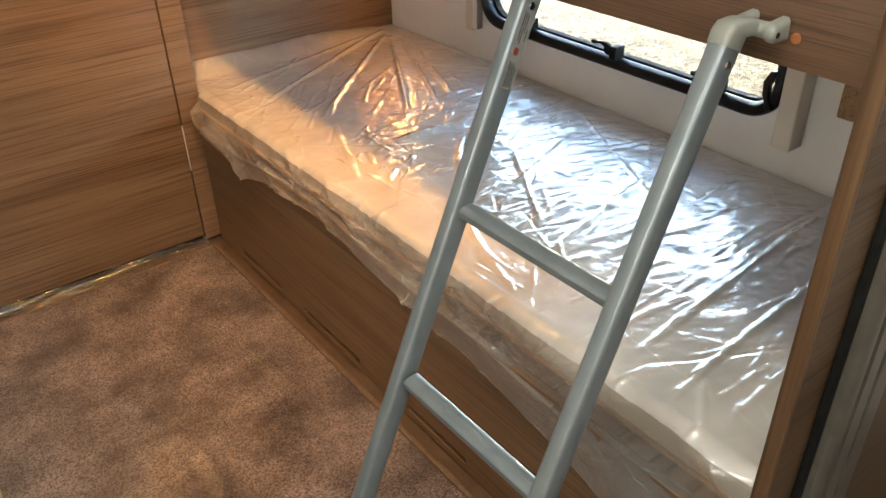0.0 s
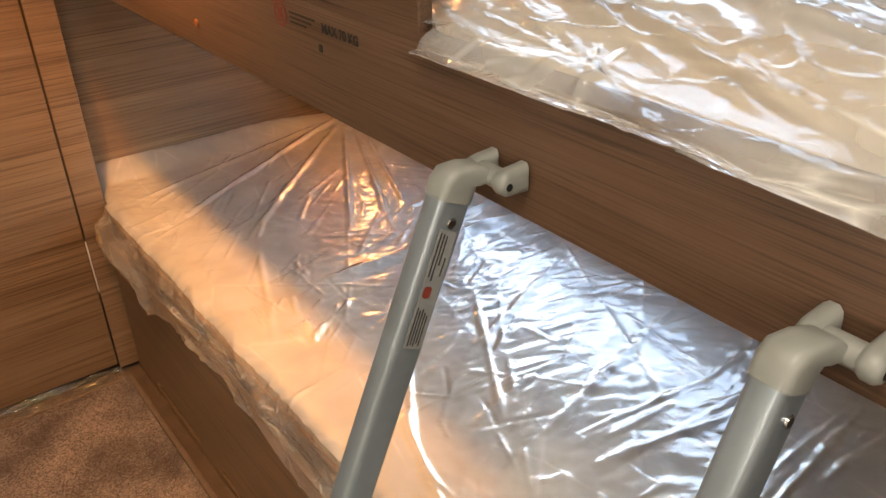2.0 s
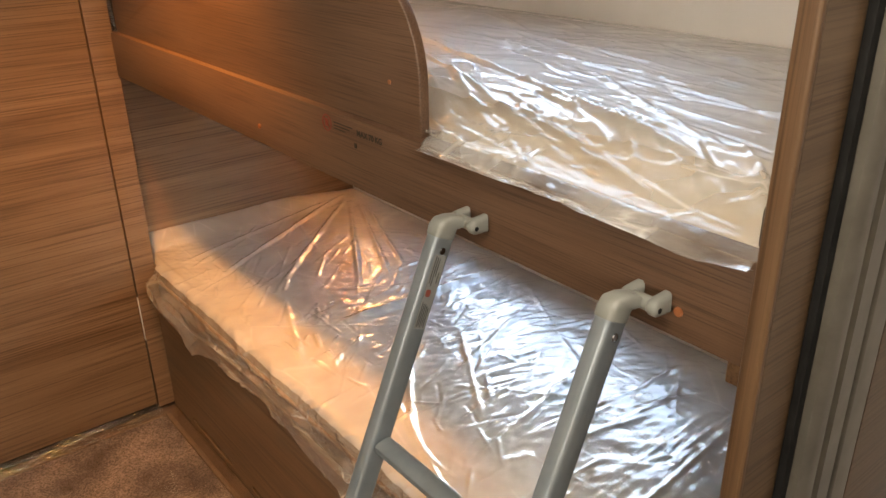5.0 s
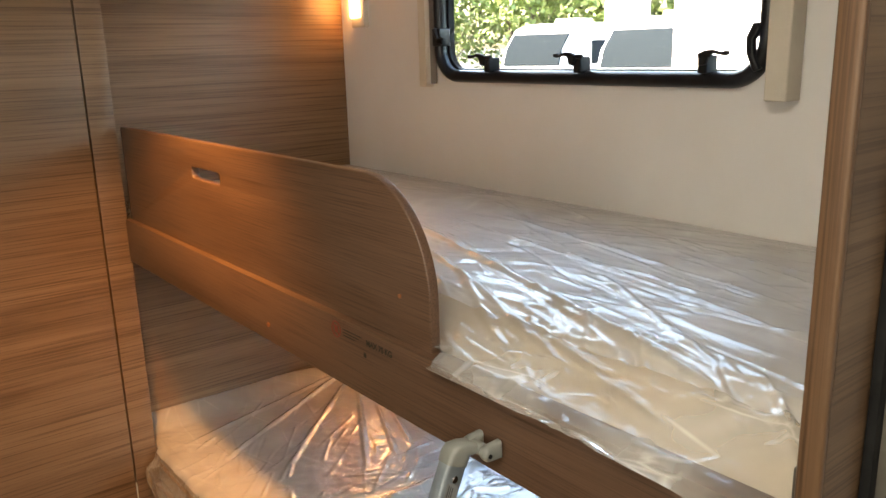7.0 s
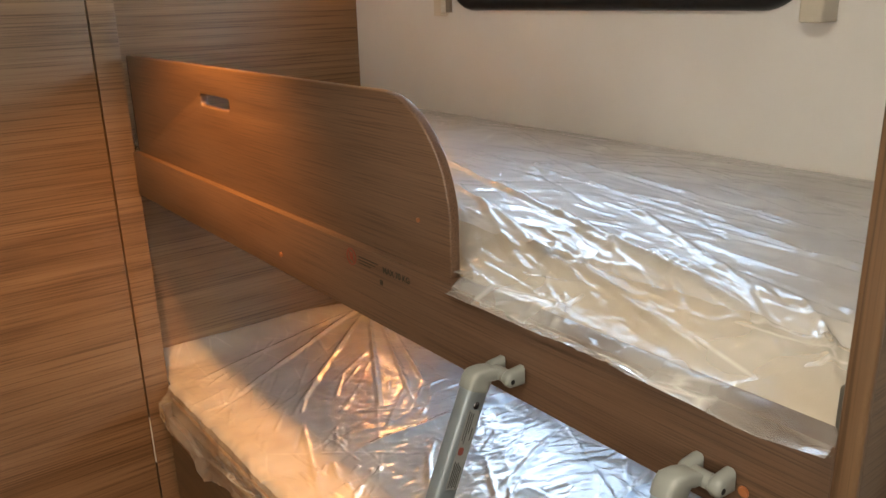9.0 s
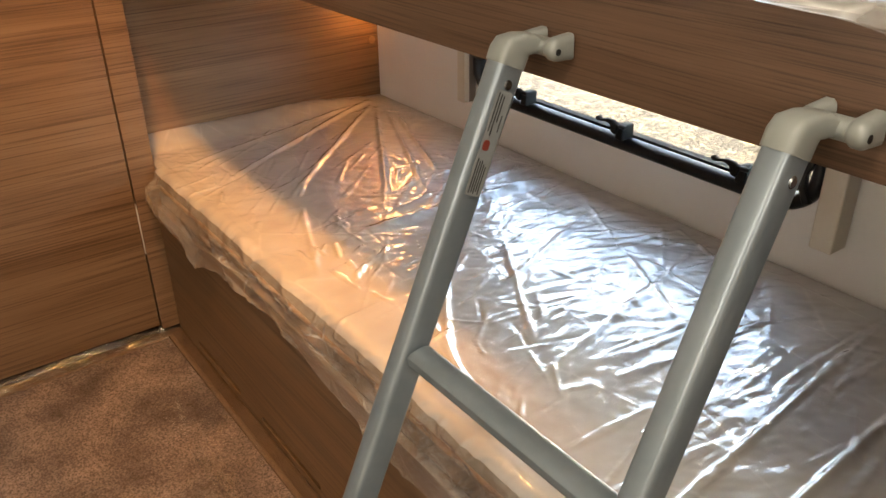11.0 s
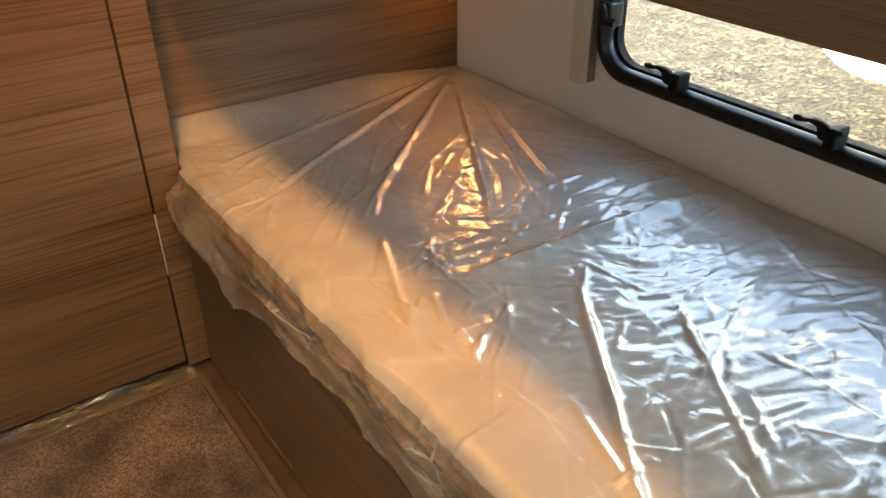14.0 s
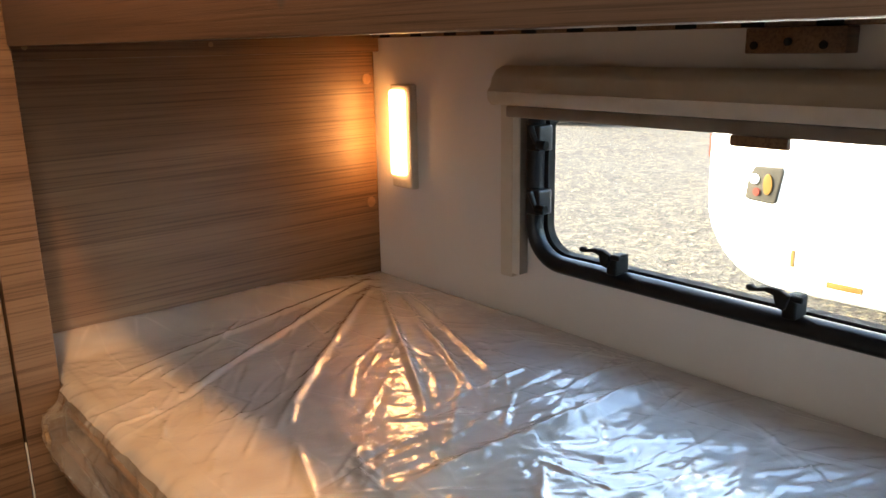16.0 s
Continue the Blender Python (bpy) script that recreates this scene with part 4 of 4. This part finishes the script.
for rz in (0.704, 0.494, 0.284, 0.074):
    c = Vector((lad(rz), 0, rz))
    tilt = Vector((0.97, 0, 0.10)).normalized()
    nrm = Vector((-tilt.z, 0, tilt.x))
    ringp = lambda y: [tuple(c + Vector((0, y, 0)) + tilt * (0.0125 * math.cos(radians(20 * k)) * 1.0) + nrm * (0.0075 * (abs(math.sin(radians(20 * k))) ** 0.5) * (1 if math.sin(radians(20 * k)) >= 0 else -1))) for k in range(18)]
    part("rung", loft([ringp(ST_Y[1] + 0.0100), ringp(ST_Y[0] - 0.0100)]), ALU, ladder, "flat aluminium tread")
# stickers on the side of one stile
sid = Matrix.Translation((lad(0.893), ST_Y[0] - 0.0108, 0.893)) @ Matrix(((up.x, out.x, 0, 0), (0, 0, -1, 0), (up.z, out.z, 0, 0), (0, 0, 0, 1)))
part("sticker", plate([rounded(-0.060, 0.030, -0.0085, 0.0085, 0.002, 3)], 0.0004, 0, sid), PAPER, ladder, "silver sticker with small print")
for a0, a1, b0 in ((-0.005, 0.028, 0.005), (-0.008, 0.027, 0.002), (0.004, 0.026, -0.001), (-0.004, 0.010, -0.005), (-0.058, -0.028, 0.005), (-0.057, -0.030, 0.0025), (-0.058, -0.029, 0.0), (-0.056, -0.032, -0.0025), (-0.058, -0.034, -0.005)):
    part("print_line", plate([[(a0, b0), (a1, b0), (a1, b0 + 0.0011), (a0, b0 + 0.0011)]], 0.0008, 0, sid), INK, ladder)
part("print_mark", plate([rounded(-0.021, -0.012, -0.001, 0.006, 0.0025, 3)], 0.0008, 0, sid), INK_RED, ladder, "small red mark")

# the ladder leans a little to one side towards its top
for ob in ladder.children_recursive:
    if ob.type == "MESH":
        to_world, to_local = ob.matrix_world.copy(), ob.matrix_world.inverted()
        for v in ob.data.vertices:
            w = to_world @ v.co
            w.y += 0.013 * (w.z - 0.55) / 0.40 if w.z > 0.55 else 0.0
            v.co = to_local @ w

# ---------------------------------------------------------------- windows and blinds
def latch(y, z, parent, flip=1, up_turn=0.0):
    """A lever catch on the lower frame: black body, chrome button, bent lever."""
    body = part("latch", slab(WALL_X - 0.030, WALL_X + 0.004, y - 0.010, y + 0.009, z - 0.020, z + 0.011, 0.004, 3), RUBBER, parent, "black window latch")
    lever = [(-0.004, 0.006), (0.010, 0.012), (0.024, 0.013), (0.042, 0.008), (0.048, 0.011), (0.054, 0.010), (0.055, 0.005), (0.050, 0.002), (0.042, 0.003), (0.028, 0.006), (0.017, 0.003), (0.012, -0.012), (0.002, -0.014)]
    pts = [(y + flip * a, z + b + 0.008 + up_turn * a) for a, b in lever]
    if flip < 0:
        pts = pts[::-1]
    part("lever", board_yz([pts], WALL_X - 0.040, 0.010, 0.002), RUBBER, body, "curved black lever")
    part("button", rod((WALL_X - 0.036, y - 0.006, z + 0.012), (WALL_X - 0.036, y - 0.022, z + 0.012), 0.0045, seg=16, bev=0.001), RUBBER, body, "small round button")
    return body


def side_latch(z, parent):
    y = 1.662
    body = part("latch", slab(WALL_X - 0.030, WALL_X + 0.004, y - 0.004, y + 0.026, z - 0.024, z + 0.018, 0.004, 3), BLACK, parent, "black window latch")
    part("button", rod((WALL_X - 0.030, y + 0.000, z - 0.012), (WALL_X - 0.030, y - 0.020, z - 0.012), 0.0075, seg=16, bev=0.001), RUBBER, body)
    part("lever", rod((WALL_X - 0.034, y + 0.012, z + 0.016), (WALL_X - 0.030, y + 0.002, z - 0.010), 0.006, 0.0045, seg=12, bev=0.001), BLACK, body)


def window(name, key, latches, sides, label):
    y0, y1, z0, z1 = WIN[key]
    w = thing(name, (WALL_X, (y0 + y1) / 2, z0), label, "window", kind="structure")
    path = rounded(y0 + 0.013, y1 - 0.013, z0 + 0.013, z1 - 0.013, 0.066, 10)
    sec = [(0.013 * math.cos(a) * (1 if math.cos(a) > 0 else 1.25), WALL_X - 0.004 + 0.020 * math.sin(a) * (1.0 if math.sin(a) < 0 else 0.6)) for a in [radians(22.5 * k) for k in range(16)]]
    fr = part("window_frame", sweep(path, sec, True), BLACK, w, "glossy black rounded frame")
    inner = rounded(y0 + 0.029, y1 - 0.029, z0 + 0.028, z1 - 0.028, 0.052, 10)
    part("gasket", sweep(inner, [(0.008, WALL_X + 0.004), (0.010, WALL_X + 0.022), (-0.004, WALL_X + 0.022), (-0.003, WALL_X + 0.006)], True), RUBBER, fr, "black rubber gasket")
    pane = part("pane", board_yz([rounded(y0 + 0.026, y1 - 0.026, z0 + 0.026, z1 - 0.026, 0.056, 10)], WALL_X + 0.020, 0.004), PANE, w, "clear acrylic pane")
    pane.visible_shadow = False
    for ly, flip in latches:
        latch(ly, z0 + 0.046, w, flip)
    for lz in sides:
        side_latch(lz, w)
    arm = [(y0 + 0.026, z0 + 0.030), (y0 + 0.040, z0 + 0.060), (y0 + 0.042, z0 + 0.085), (y0 + 0.030, z0 + 0.108), (y0 + 0.022, z0 + 0.108), (y0 + 0.018, z0 + 0.100), (y0 + 0.028, z0 + 0.080), (y0 + 0.026, z0 + 0.056), (y0 + 0.014, z0 + 0.034)]
    part("stay_arm", board_yz([arm[::-1]], WALL_X - 0.030, 0.014, 0.003), BLACK, w, "curved black stay arm")
    return w


window("window_1", "lower", ((1.507, 1), (1.226, 1), (0.952, 1)), (0.655, 0.762), "rounded black framed caravan window above the lower bunk")
window("window_2", "upper", ((1.490, 1), (1.218, 1), (0.928, -1)), (1.415,), "rounded black framed caravan window above the upper bunk")


def blind(z_low, z_top, bar, label):
    b = thing("window_blind", (WALL_X - 0.03, 1.27, z_top), label, "window blind", "blinds of the bunk windows")
    sec = [(WALL_X - 0.001, 0), (WALL_X - 0.048, 0), (WALL_X - 0.056, 0.008), (WALL_X - 0.058, 0.022), (WALL_X - 0.050, 0.030), (WALL_X - 0.046, 0.044), (WALL_X - 0.036, 0.056), (WALL_X - 0.020, 0.062), (WALL_X - 0.001, 0.062)]
    part("cassette", loft([[(x, y, z_top + z) for x, z in sec] for y in (0.735, 1.747)]), BEIGE, b, "beige blind cassette")
    for yc in (0.735, 1.747):
        part("end_cap", loft([[(x, y, z_top - 0.001 + z * 1.02) for x, z in sec] for y in (yc, yc + (0.004 if yc > 1 else -0.004))]), BEIGE, b)
    left = part("side_rail", slab(WALL_X - 0.024, WALL_X - 0.001, 1.724, 1.753, z_low, z_top, 0.003, 3), BEIGE, b, "beige guide rail")
    for ya, yb, mt in ((1.7080, 1.7237, BRIGHT), (1.7062, 1.7078, GREY_BAR)):
        part("groove", slab(WALL_X - (0.024 if mt is BRIGHT else 0.022), WALL_X - 0.003, ya, yb, z_low + 0.008, z_top, 0.0006), mt, left, "bright metal groove" if mt is BRIGHT else "dark groove")
    right = part("side_rail", slab(WALL_X - 0.046, WALL_X - 0.001, 0.761, 0.800, z_low - 0.004, z_top, 0.004, 3), BEIGE, b, "beige guide rail")
    part("groove", slab(WALL_X - 0.030, WALL_X - 0.010, 0.8002, 0.8032, z_low + 0.01, z_top, 0.0005), RUBBER, right)
    part("end_bar", slab(WALL_X - 0.042, WALL_X - 0.024, 0.805, 1.7225, z_top - bar, z_top - 0.0015, 0.003, 2), GREY_BAR, b, "taupe pull bar")


blind(0.510, 0.812, 0.020, "beige cassette blind rolled up over the lower window")
blind(1.293, 1.66, 0.020, "beige cassette blind rolled up over the upper window")
tab = part("pull_tab", slab(WALL_X - 0.052, WALL_X - 0.043, 1.235, 1.312, 0.779, 0.793, 0.002), BATTEN)
tagged(tab, "small tan pull tab on the blind's bar", "blind handle")

# ---------------------------------------------------------------- wall lamps and ceiling lamp
def wall_lamp(z0, z1, label):
    yc = 2.042
    lp = thing("wall_lamp", (WALL_X, yc, z0), label, "wall lamp", "lamps of the bunks")
    part("housing", slab(WALL_X - 0.017, WALL_X - 0.0005, yc - 0.036, yc + 0.030, z0 - 0.026, z1 + 0.010, 0.004, 3), BEIGE, lp, "pale grey plastic housing")
    prof3 = rounded(yc - 0.019, yc + 0.025, z0, z1, 0.006, 4)
    part("diffuser", board_yz([prof3], WALL_X - 0.026, 0.011, 0.004), GLOW, lp, "glowing warm white diffuser")
    part("side_slit", slab(WALL_X - 0.015, WALL_X - 0.004, yc + 0.0298, yc + 0.0320, z0 + 0.004, z1 - 0.004, 0.0005), SLIT_GLOW, lp, "orange light slit facing the oak panel")


wall_lamp(0.656, 0.825, "lit slim wall lamp beside the oak panel")
wall_lamp(1.474, 1.637, "lit slim wall lamp above the upper bunk")
CLX, CLY = SPOT_AT[0], SPOT_AT[1]
cl = thing("ceiling_lamp", (CLX, CLY, ROOM[5]), "small warm spot lamp on a stem from the ceiling", "ceiling lamp")
part("base", rod((CLX, CLY, ROOM[5] - 0.0005), (CLX, CLY, ROOM[5] - 0.012), 0.045, seg=32, bev=0.003), CHROME, cl)
part("stem", rod((CLX, CLY, ROOM[5] - 0.0125), (CLX, CLY, SPOT_AT[2] + 0.075), 0.006, seg=12), CHROME, cl)
part("shade", rod((CLX, CLY, SPOT_AT[2] + 0.074), (CLX, CLY, SPOT_AT[2] + 0.034), 0.022, 0.036, seg=28, bev=0.002), CHROME, cl)

# ---------------------------------------------------------------- outside
GROUND_Z = -0.60
gx0, gy0n = np.meshgrid(np.linspace(1.6, 26, 150), np.linspace(-10, 26, 200), indexing="ij")
gz = GROUND_Z + 0.02 * vnoise(gx0 * 0.9, gy0n * 0.9, 3) + 0.010 * vnoise(gx0 * 5, gy0n * 5, 4)
bmg = bmesh.new()
bmesh.ops.create_grid(bmg, x_segments=2, y_segments=2, size=600)
bmesh.ops.translate(bmg, vec=(0, 0, GROUND_Z - 0.035), verts=bmg.verts)
me_g = grid_mesh("near", np.stack([gx0, gy0n, gz], -1))
bmg.from_mesh(me_g)
tagged(part("ground", bmg, GRAVEL, smooth=False), "sunlit grey gravel ground with dry leaves", "ground", kind="structure")

rs = np.random.RandomState(5)
verts, faces = [], []
for k in range(16000):
    x, y = 2.6 + 10 * rs.rand() ** 1.3, -1.0 + 13 * rs.rand()
    a, s = rs.rand() * 6.28, 0.008 + 0.018 * rs.rand()
    ca, sa, t1, t2 = math.cos(a), math.sin(a), rs.uniform(-0.2, 0.2), rs.uniform(-0.2, 0.2)
    z = GROUND_Z + 0.022
    i = len(verts)
    for u, v in ((-1, -0.45), (1, -0.45), (1.2, 0.45), (-0.8, 0.5)):
        verts.append((x + s * (u * ca - v * sa), y + s * (u * sa + v * ca), z + s * (u * t1 + v * t2)))
    faces.append((i, i + 1, i + 2, i + 3))
me_l = bpy.data.meshes.new("leaf_litter")
me_l.from_pydata(verts, [], faces)
tagged(part("leaf_litter", me_l, STRAW, smooth=False), "dry straw coloured leaves scattered on the gravel", "leaves", kind="stuff")


def caravan_rear(x, y0, y1, z0, z1):
    """The near end of a parked caravan: rounded white shell, lamp clusters, bumper bar, wheels."""
    th = thing("parked_caravan", (x + 2.5, (y0 + y1) / 2, GROUND_Z), "white caravan parked close by with grey tail lamp clusters", "caravan")
    rings = []
    for k in range(9):
        t = k / 8
        inset = 0.12 * (1 - math.sin(t * math.pi / 2)) if t < 1 else 0
        xx = x + 0.16 * t ** 1.6
        rings.append([(xx, a, b) for a, b in rounded(y0 + inset, y1 - inset, z0 + inset * 0.55, z1 - inset * 0.4, 0.44 - 0.04 * t, 8)])
    rings.append([(x + 5.2, a, b) for a, b in rounded(y0, y1, z0, z1, 0.40, 8)])
    part("body", loft(rings), GEL, th, "glossy white body")
    for side in (1, -1):
        yc = (y0 + y1) / 2 + side * 0.77
        face = [(yc + side * a, b) for a, b in ((0.095, 0.17), (0.085, 0.27), (0.055, 0.325), (-0.075, 0.330), (-0.085, 0.315), (-0.060, 0.165), (-0.045, 0.155), (0.070, 0.160))]
        cluster = part("tail_lamp", board_yz([face if side > 0 else face[::-1]], x - 0.014, 0.10, 0.008), LAMP_GREY, th, "grey tail lamp cluster")
        part("lens", rod((x - 0.012, yc + side * 0.050, 0.265), (x - 0.022, yc + side * 0.050, 0.265), 0.024, seg=24, bev=0.004), SIGN_WHITE, cluster, "clear lens")
        part("lens", rod((x - 0.012, yc + side * 0.035, 0.205), (x - 0.022, yc + side * 0.035, 0.205), 0.020, seg=24, bev=0.004), LAMP_RED, cluster, "red lens")
        oval = [(yc - side * 0.018 + 0.024 * math.cos(radians(20 * k)), 0.245 + 0.050 * math.sin(radians(20 * k))) for k in range(18)]
        part("lens", board_yz([oval], x - 0.022, 0.012, 0.003), LAMP_AMBER, cluster, "oval amber lens")
        part("marker", slab(x + 0.10, x + 0.16, y1 - 0.012 if side > 0 else y0 - 0.010, y1 + 0.010 if side > 0 else y0 + 0.012, 0.33, 0.45, 0.006), LAMP_RED, th, "red side marker")
    part("reflector", slab(x - 0.006, x + 0.03, 2.115, 2.275, -0.195, -0.165, 0.005), LAMP_AMBER, th, "amber reflector strip")
    part("reflector", slab(x - 0.006, x + 0.03, 2.43, 2.45, -0.13, -0.05, 0.004), LAMP_AMBER, th, "amber reflector strip")
    for yc in (y0 + 0.14, y1 - 0.14):
        wheel = part("wheel", rod((x + 2.5, yc - 0.09, GROUND_Z + 0.34), (x + 2.5, yc + 0.09, GROUND_Z + 0.34), 0.33, seg=28, bev=0.03), TYRE, th)
    part("axle_box", slab(x + 1.6, x + 4.9, y0 + 0.3, y1 - 0.3, z0 - 0.04, z0 + 0.10, 0.02), GREYTRIM, th)
    return th


caravan_rear(3.95, 0.70, 2.96, -0.285, 2.2)


def far_caravan(x, y, turn, length, label):
    """A parked caravan or motorhome seen far off: shell with sloped nose, big front window, side window, roof hatch, wheels."""
    m = pose(x, y, GROUND_Z, 0, 0, turn)
    th = thing("parked_caravan", (x, y, GROUND_Z), label, "caravan", "row of parked caravans")
    prof4 = [(0.0, 0.45), (0.05, 1.1), (0.35, 1.9), (0.9, 2.45), (1.6, 2.6), (length - 0.3, 2.6), (length, 2.3), (length, 0.6), (length - 0.2, 0.4), (0.2, 0.38)]

    def solid(pts, w0, w1, bev):
        bm = loft([[(a, b, c) for a, c in pts] for b in (w0, w1)])
        if bev:
            bmesh.ops.bevel(bm, geom=[e for e in bm.edges if abs(e.verts[0].co.y - e.verts[1].co.y) < 1e-6], offset=bev, segments=3, affect="EDGES")
        bmesh.ops.transform(bm, matrix=m, verts=bm.verts)
        return bm
    part("body", solid(prof4, -1.12, 1.12, 0.12), GEL, th, "white glossy shell")
    part("front_window", solid([(0.12, 1.45), (0.28, 1.88), (0.68, 2.30), (0.90, 2.28), (0.5, 1.86), (0.35, 1.42)], -0.92, 0.92, 0), TINT, th, "large tinted front window")
    for a in (1.6, 3.4):
        part("side_window", solid([(a, 1.45), (a + 1.2, 1.45), (a + 1.2, 2.1), (a, 2.1)], 1.10, 1.14, 0.0), TINT, th)
        part("side_window", solid([(a, 1.45), (a + 1.2, 1.45), (a + 1.2, 2.1), (a, 2.1)], -1.14, -1.10, 0.0), TINT, th)
    part("roof_hatch", solid([(2.0, 2.58), (3.0, 2.58), (2.9, 2.74), (2.1, 2.74)], -0.4, 0.4, 0.02), GEL, th)
    part("trim", solid([(0.1, 0.95), (length - 0.1, 0.95), (length - 0.1, 1.0), (0.1, 1.0)], -1.14, 1.14, 0), GREYTRIM, th)
    for b in (-1.0, 1.0):
        bm = rod((length * 0.55, b - 0.09, 0.33), (length * 0.55, b + 0.09, 0.33), 0.33, seg=24, bev=0.03)
        bmesh.ops.transform(bm, matrix=m, verts=bm.verts)
        part("wheel", bm, TYRE, th)
    return th


far_caravan(16.2, 16.6, 12, 5.6, "white caravan with a large tinted front window")
far_caravan(15.0, 12.0, 8, 6.0, "white caravan standing in a row on gravel")
far_caravan(13.2, 8.2, 4, 6.2, "white caravan parked at the end of the row")

car = thing("parked_car", (13.5, 16.5, GROUND_Z), "pale silver car parked before the caravans", "car")
cm4 = pose(12.6, 15.2, GROUND_Z, 0, 0, 60)
for nm, pts, w, mt in (("body", [(0, 0.35), (0.05, 0.75), (0.9, 0.95), (3.6, 0.98), (4.2, 0.8), (4.25, 0.35)], 0.88, SILVER_CAR), ("cabin", [(0.85, 0.93), (1.6, 1.40), (2.9, 1.45), (3.75, 0.96)], 0.74, TINT), ("roof", [(1.6, 1.39), (1.75, 1.45), (2.8, 1.50), (3.0, 1.44)], 0.72, SILVER_CAR)):
    bm = loft([[(a, b, c) for a, c in pts] for b in (-w, w)])
    bmesh.ops.bevel(bm, geom=bm.edges[:], offset=0.05, segments=2, affect="EDGES", clamp_overlap=True)
    bmesh.ops.transform(bm, matrix=cm4, verts=bm.verts)
    part(nm, bm, mt, car)
for a in (0.8, 3.4):
    for b in (-0.8, 0.8):
        bm = rod((a, b - 0.1, 0.31), (a, b + 0.1, 0.31), 0.31, seg=24, bev=0.03)
        bmesh.ops.transform(bm, matrix=cm4, verts=bm.verts)
        part("wheel", bm, TYRE, car)

van = thing("parked_van", (13.0, 12.0, GROUND_Z), "dark car parked across the gravel yard", "car")
vm = pose(12.3, 9.9, GROUND_Z, 0, 0, 72)
for nm, pts, w, mt in (("body", [(0, 0.3), (0.05, 0.8), (0.9, 0.95), (3.8, 0.98), (4.2, 0.8), (4.25, 0.3)], 0.88, GREYTRIM), ("cabin", [(0.85, 0.93), (1.5, 1.40), (3.4, 1.45), (3.95, 0.96)], 0.74, TINT)):
    bm = loft([[(a, b, c) for a, c in pts] for b in (-w, w)])
    bmesh.ops.bevel(bm, geom=bm.edges[:], offset=0.05, segments=2, affect="EDGES", clamp_overlap=True)
    bmesh.ops.transform(bm, matrix=vm, verts=bm.verts)
    part(nm, bm, mt, van)
for a in (0.8, 3.4):
    for b in (-0.8, 0.8):
        bm = rod((a, b - 0.1, 0.31), (a, b + 0.1, 0.31), 0.31, seg=24, bev=0.03)
        bmesh.ops.transform(bm, matrix=vm, verts=bm.verts)
        part("wheel", bm, TYRE, van)

sign = thing("flag_sign", (27.0, 22.4, GROUND_Z), "red and white banner on tall pale poles", "sign")
for yy in (23.0, 20.8):
    part("pole", rod((27.0, yy, GROUND_Z), (27.0, yy, 7.0), 0.05, seg=10), SIGN_WHITE, sign)
part("banner", slab(26.97, 27.0, 20.9, 22.9, 2.25, 2.95, 0), SIGN_RED, sign, "red banner field")
part("banner", slab(26.97, 27.0, 20.9, 22.9, 2.954, 5.2, 0), SIGN_WHITE, sign, "white banner field")


def tree(x, y, h, spread, seed):
    r = np.random.RandomState(seed)
    th = thing("tree", (x, y, GROUND_Z), "leafy green tree behind the parked caravans", "tree", "trees behind the yard")
    bm = rod((x, y, GROUND_Z), (x + r.uniform(-0.3, 0.3), y, GROUND_Z + h * 0.8), 0.20, 0.06, seg=10)
    limbs = []
    for k in range(9):
        z = GROUND_Z + h * (0.12 + 0.6 * r.rand())
        a = r.rand() * 6.28
        tip = (x + spread * 0.7 * math.cos(a), y + spread * 0.7 * math.sin(a), z + h * 0.18)
        merge(bm, rod((x, y, z), tip, 0.06, 0.02, seg=7))
        limbs.append(tip)
    part("trunk", bm, BARK, th)
    limbs.append((x, y, GROUND_Z + h * 0.9))
    vs, fs = [], []
    for tip in limbs:
        n = 330
        c = np.array(tip) + r.normal(0, 1, (n, 3)) * np.array([spread * 0.42, spread * 0.42, h * 0.13])
        for q in c:
            s = 0.08 + 0.14 * r.rand()
            e1 = r.normal(0, 1, 3)
            e1 /= np.linalg.norm(e1)
            e2 = np.cross(e1, r.normal(0, 1, 3))
            e2 /= np.linalg.norm(e2)
            i = len(vs)
            vs += [tuple(q - e1 * s), tuple(q - e2 * s * 0.6), tuple(q + e1 * s), tuple(q + e2 * s * 0.6)]
            fs.append((i, i + 1, i + 2, i + 3))
    me = bpy.data.meshes.new("crown")
    me.from_pydata(vs, [], fs)
    part("crown", me, LEAF, th, smooth=False)


for k, (tx, ty) in enumerate(((31, 41), (30, 37.5), (32, 34), (31, 31), (33, 28), (32, 25), (33, 22), (32, 18.5), (33, 15), (32, 11), (30, 45))):
    tree(tx, ty, 6.5 + (k * 37 % 5) * 0.7, 2.3, 60 + k)
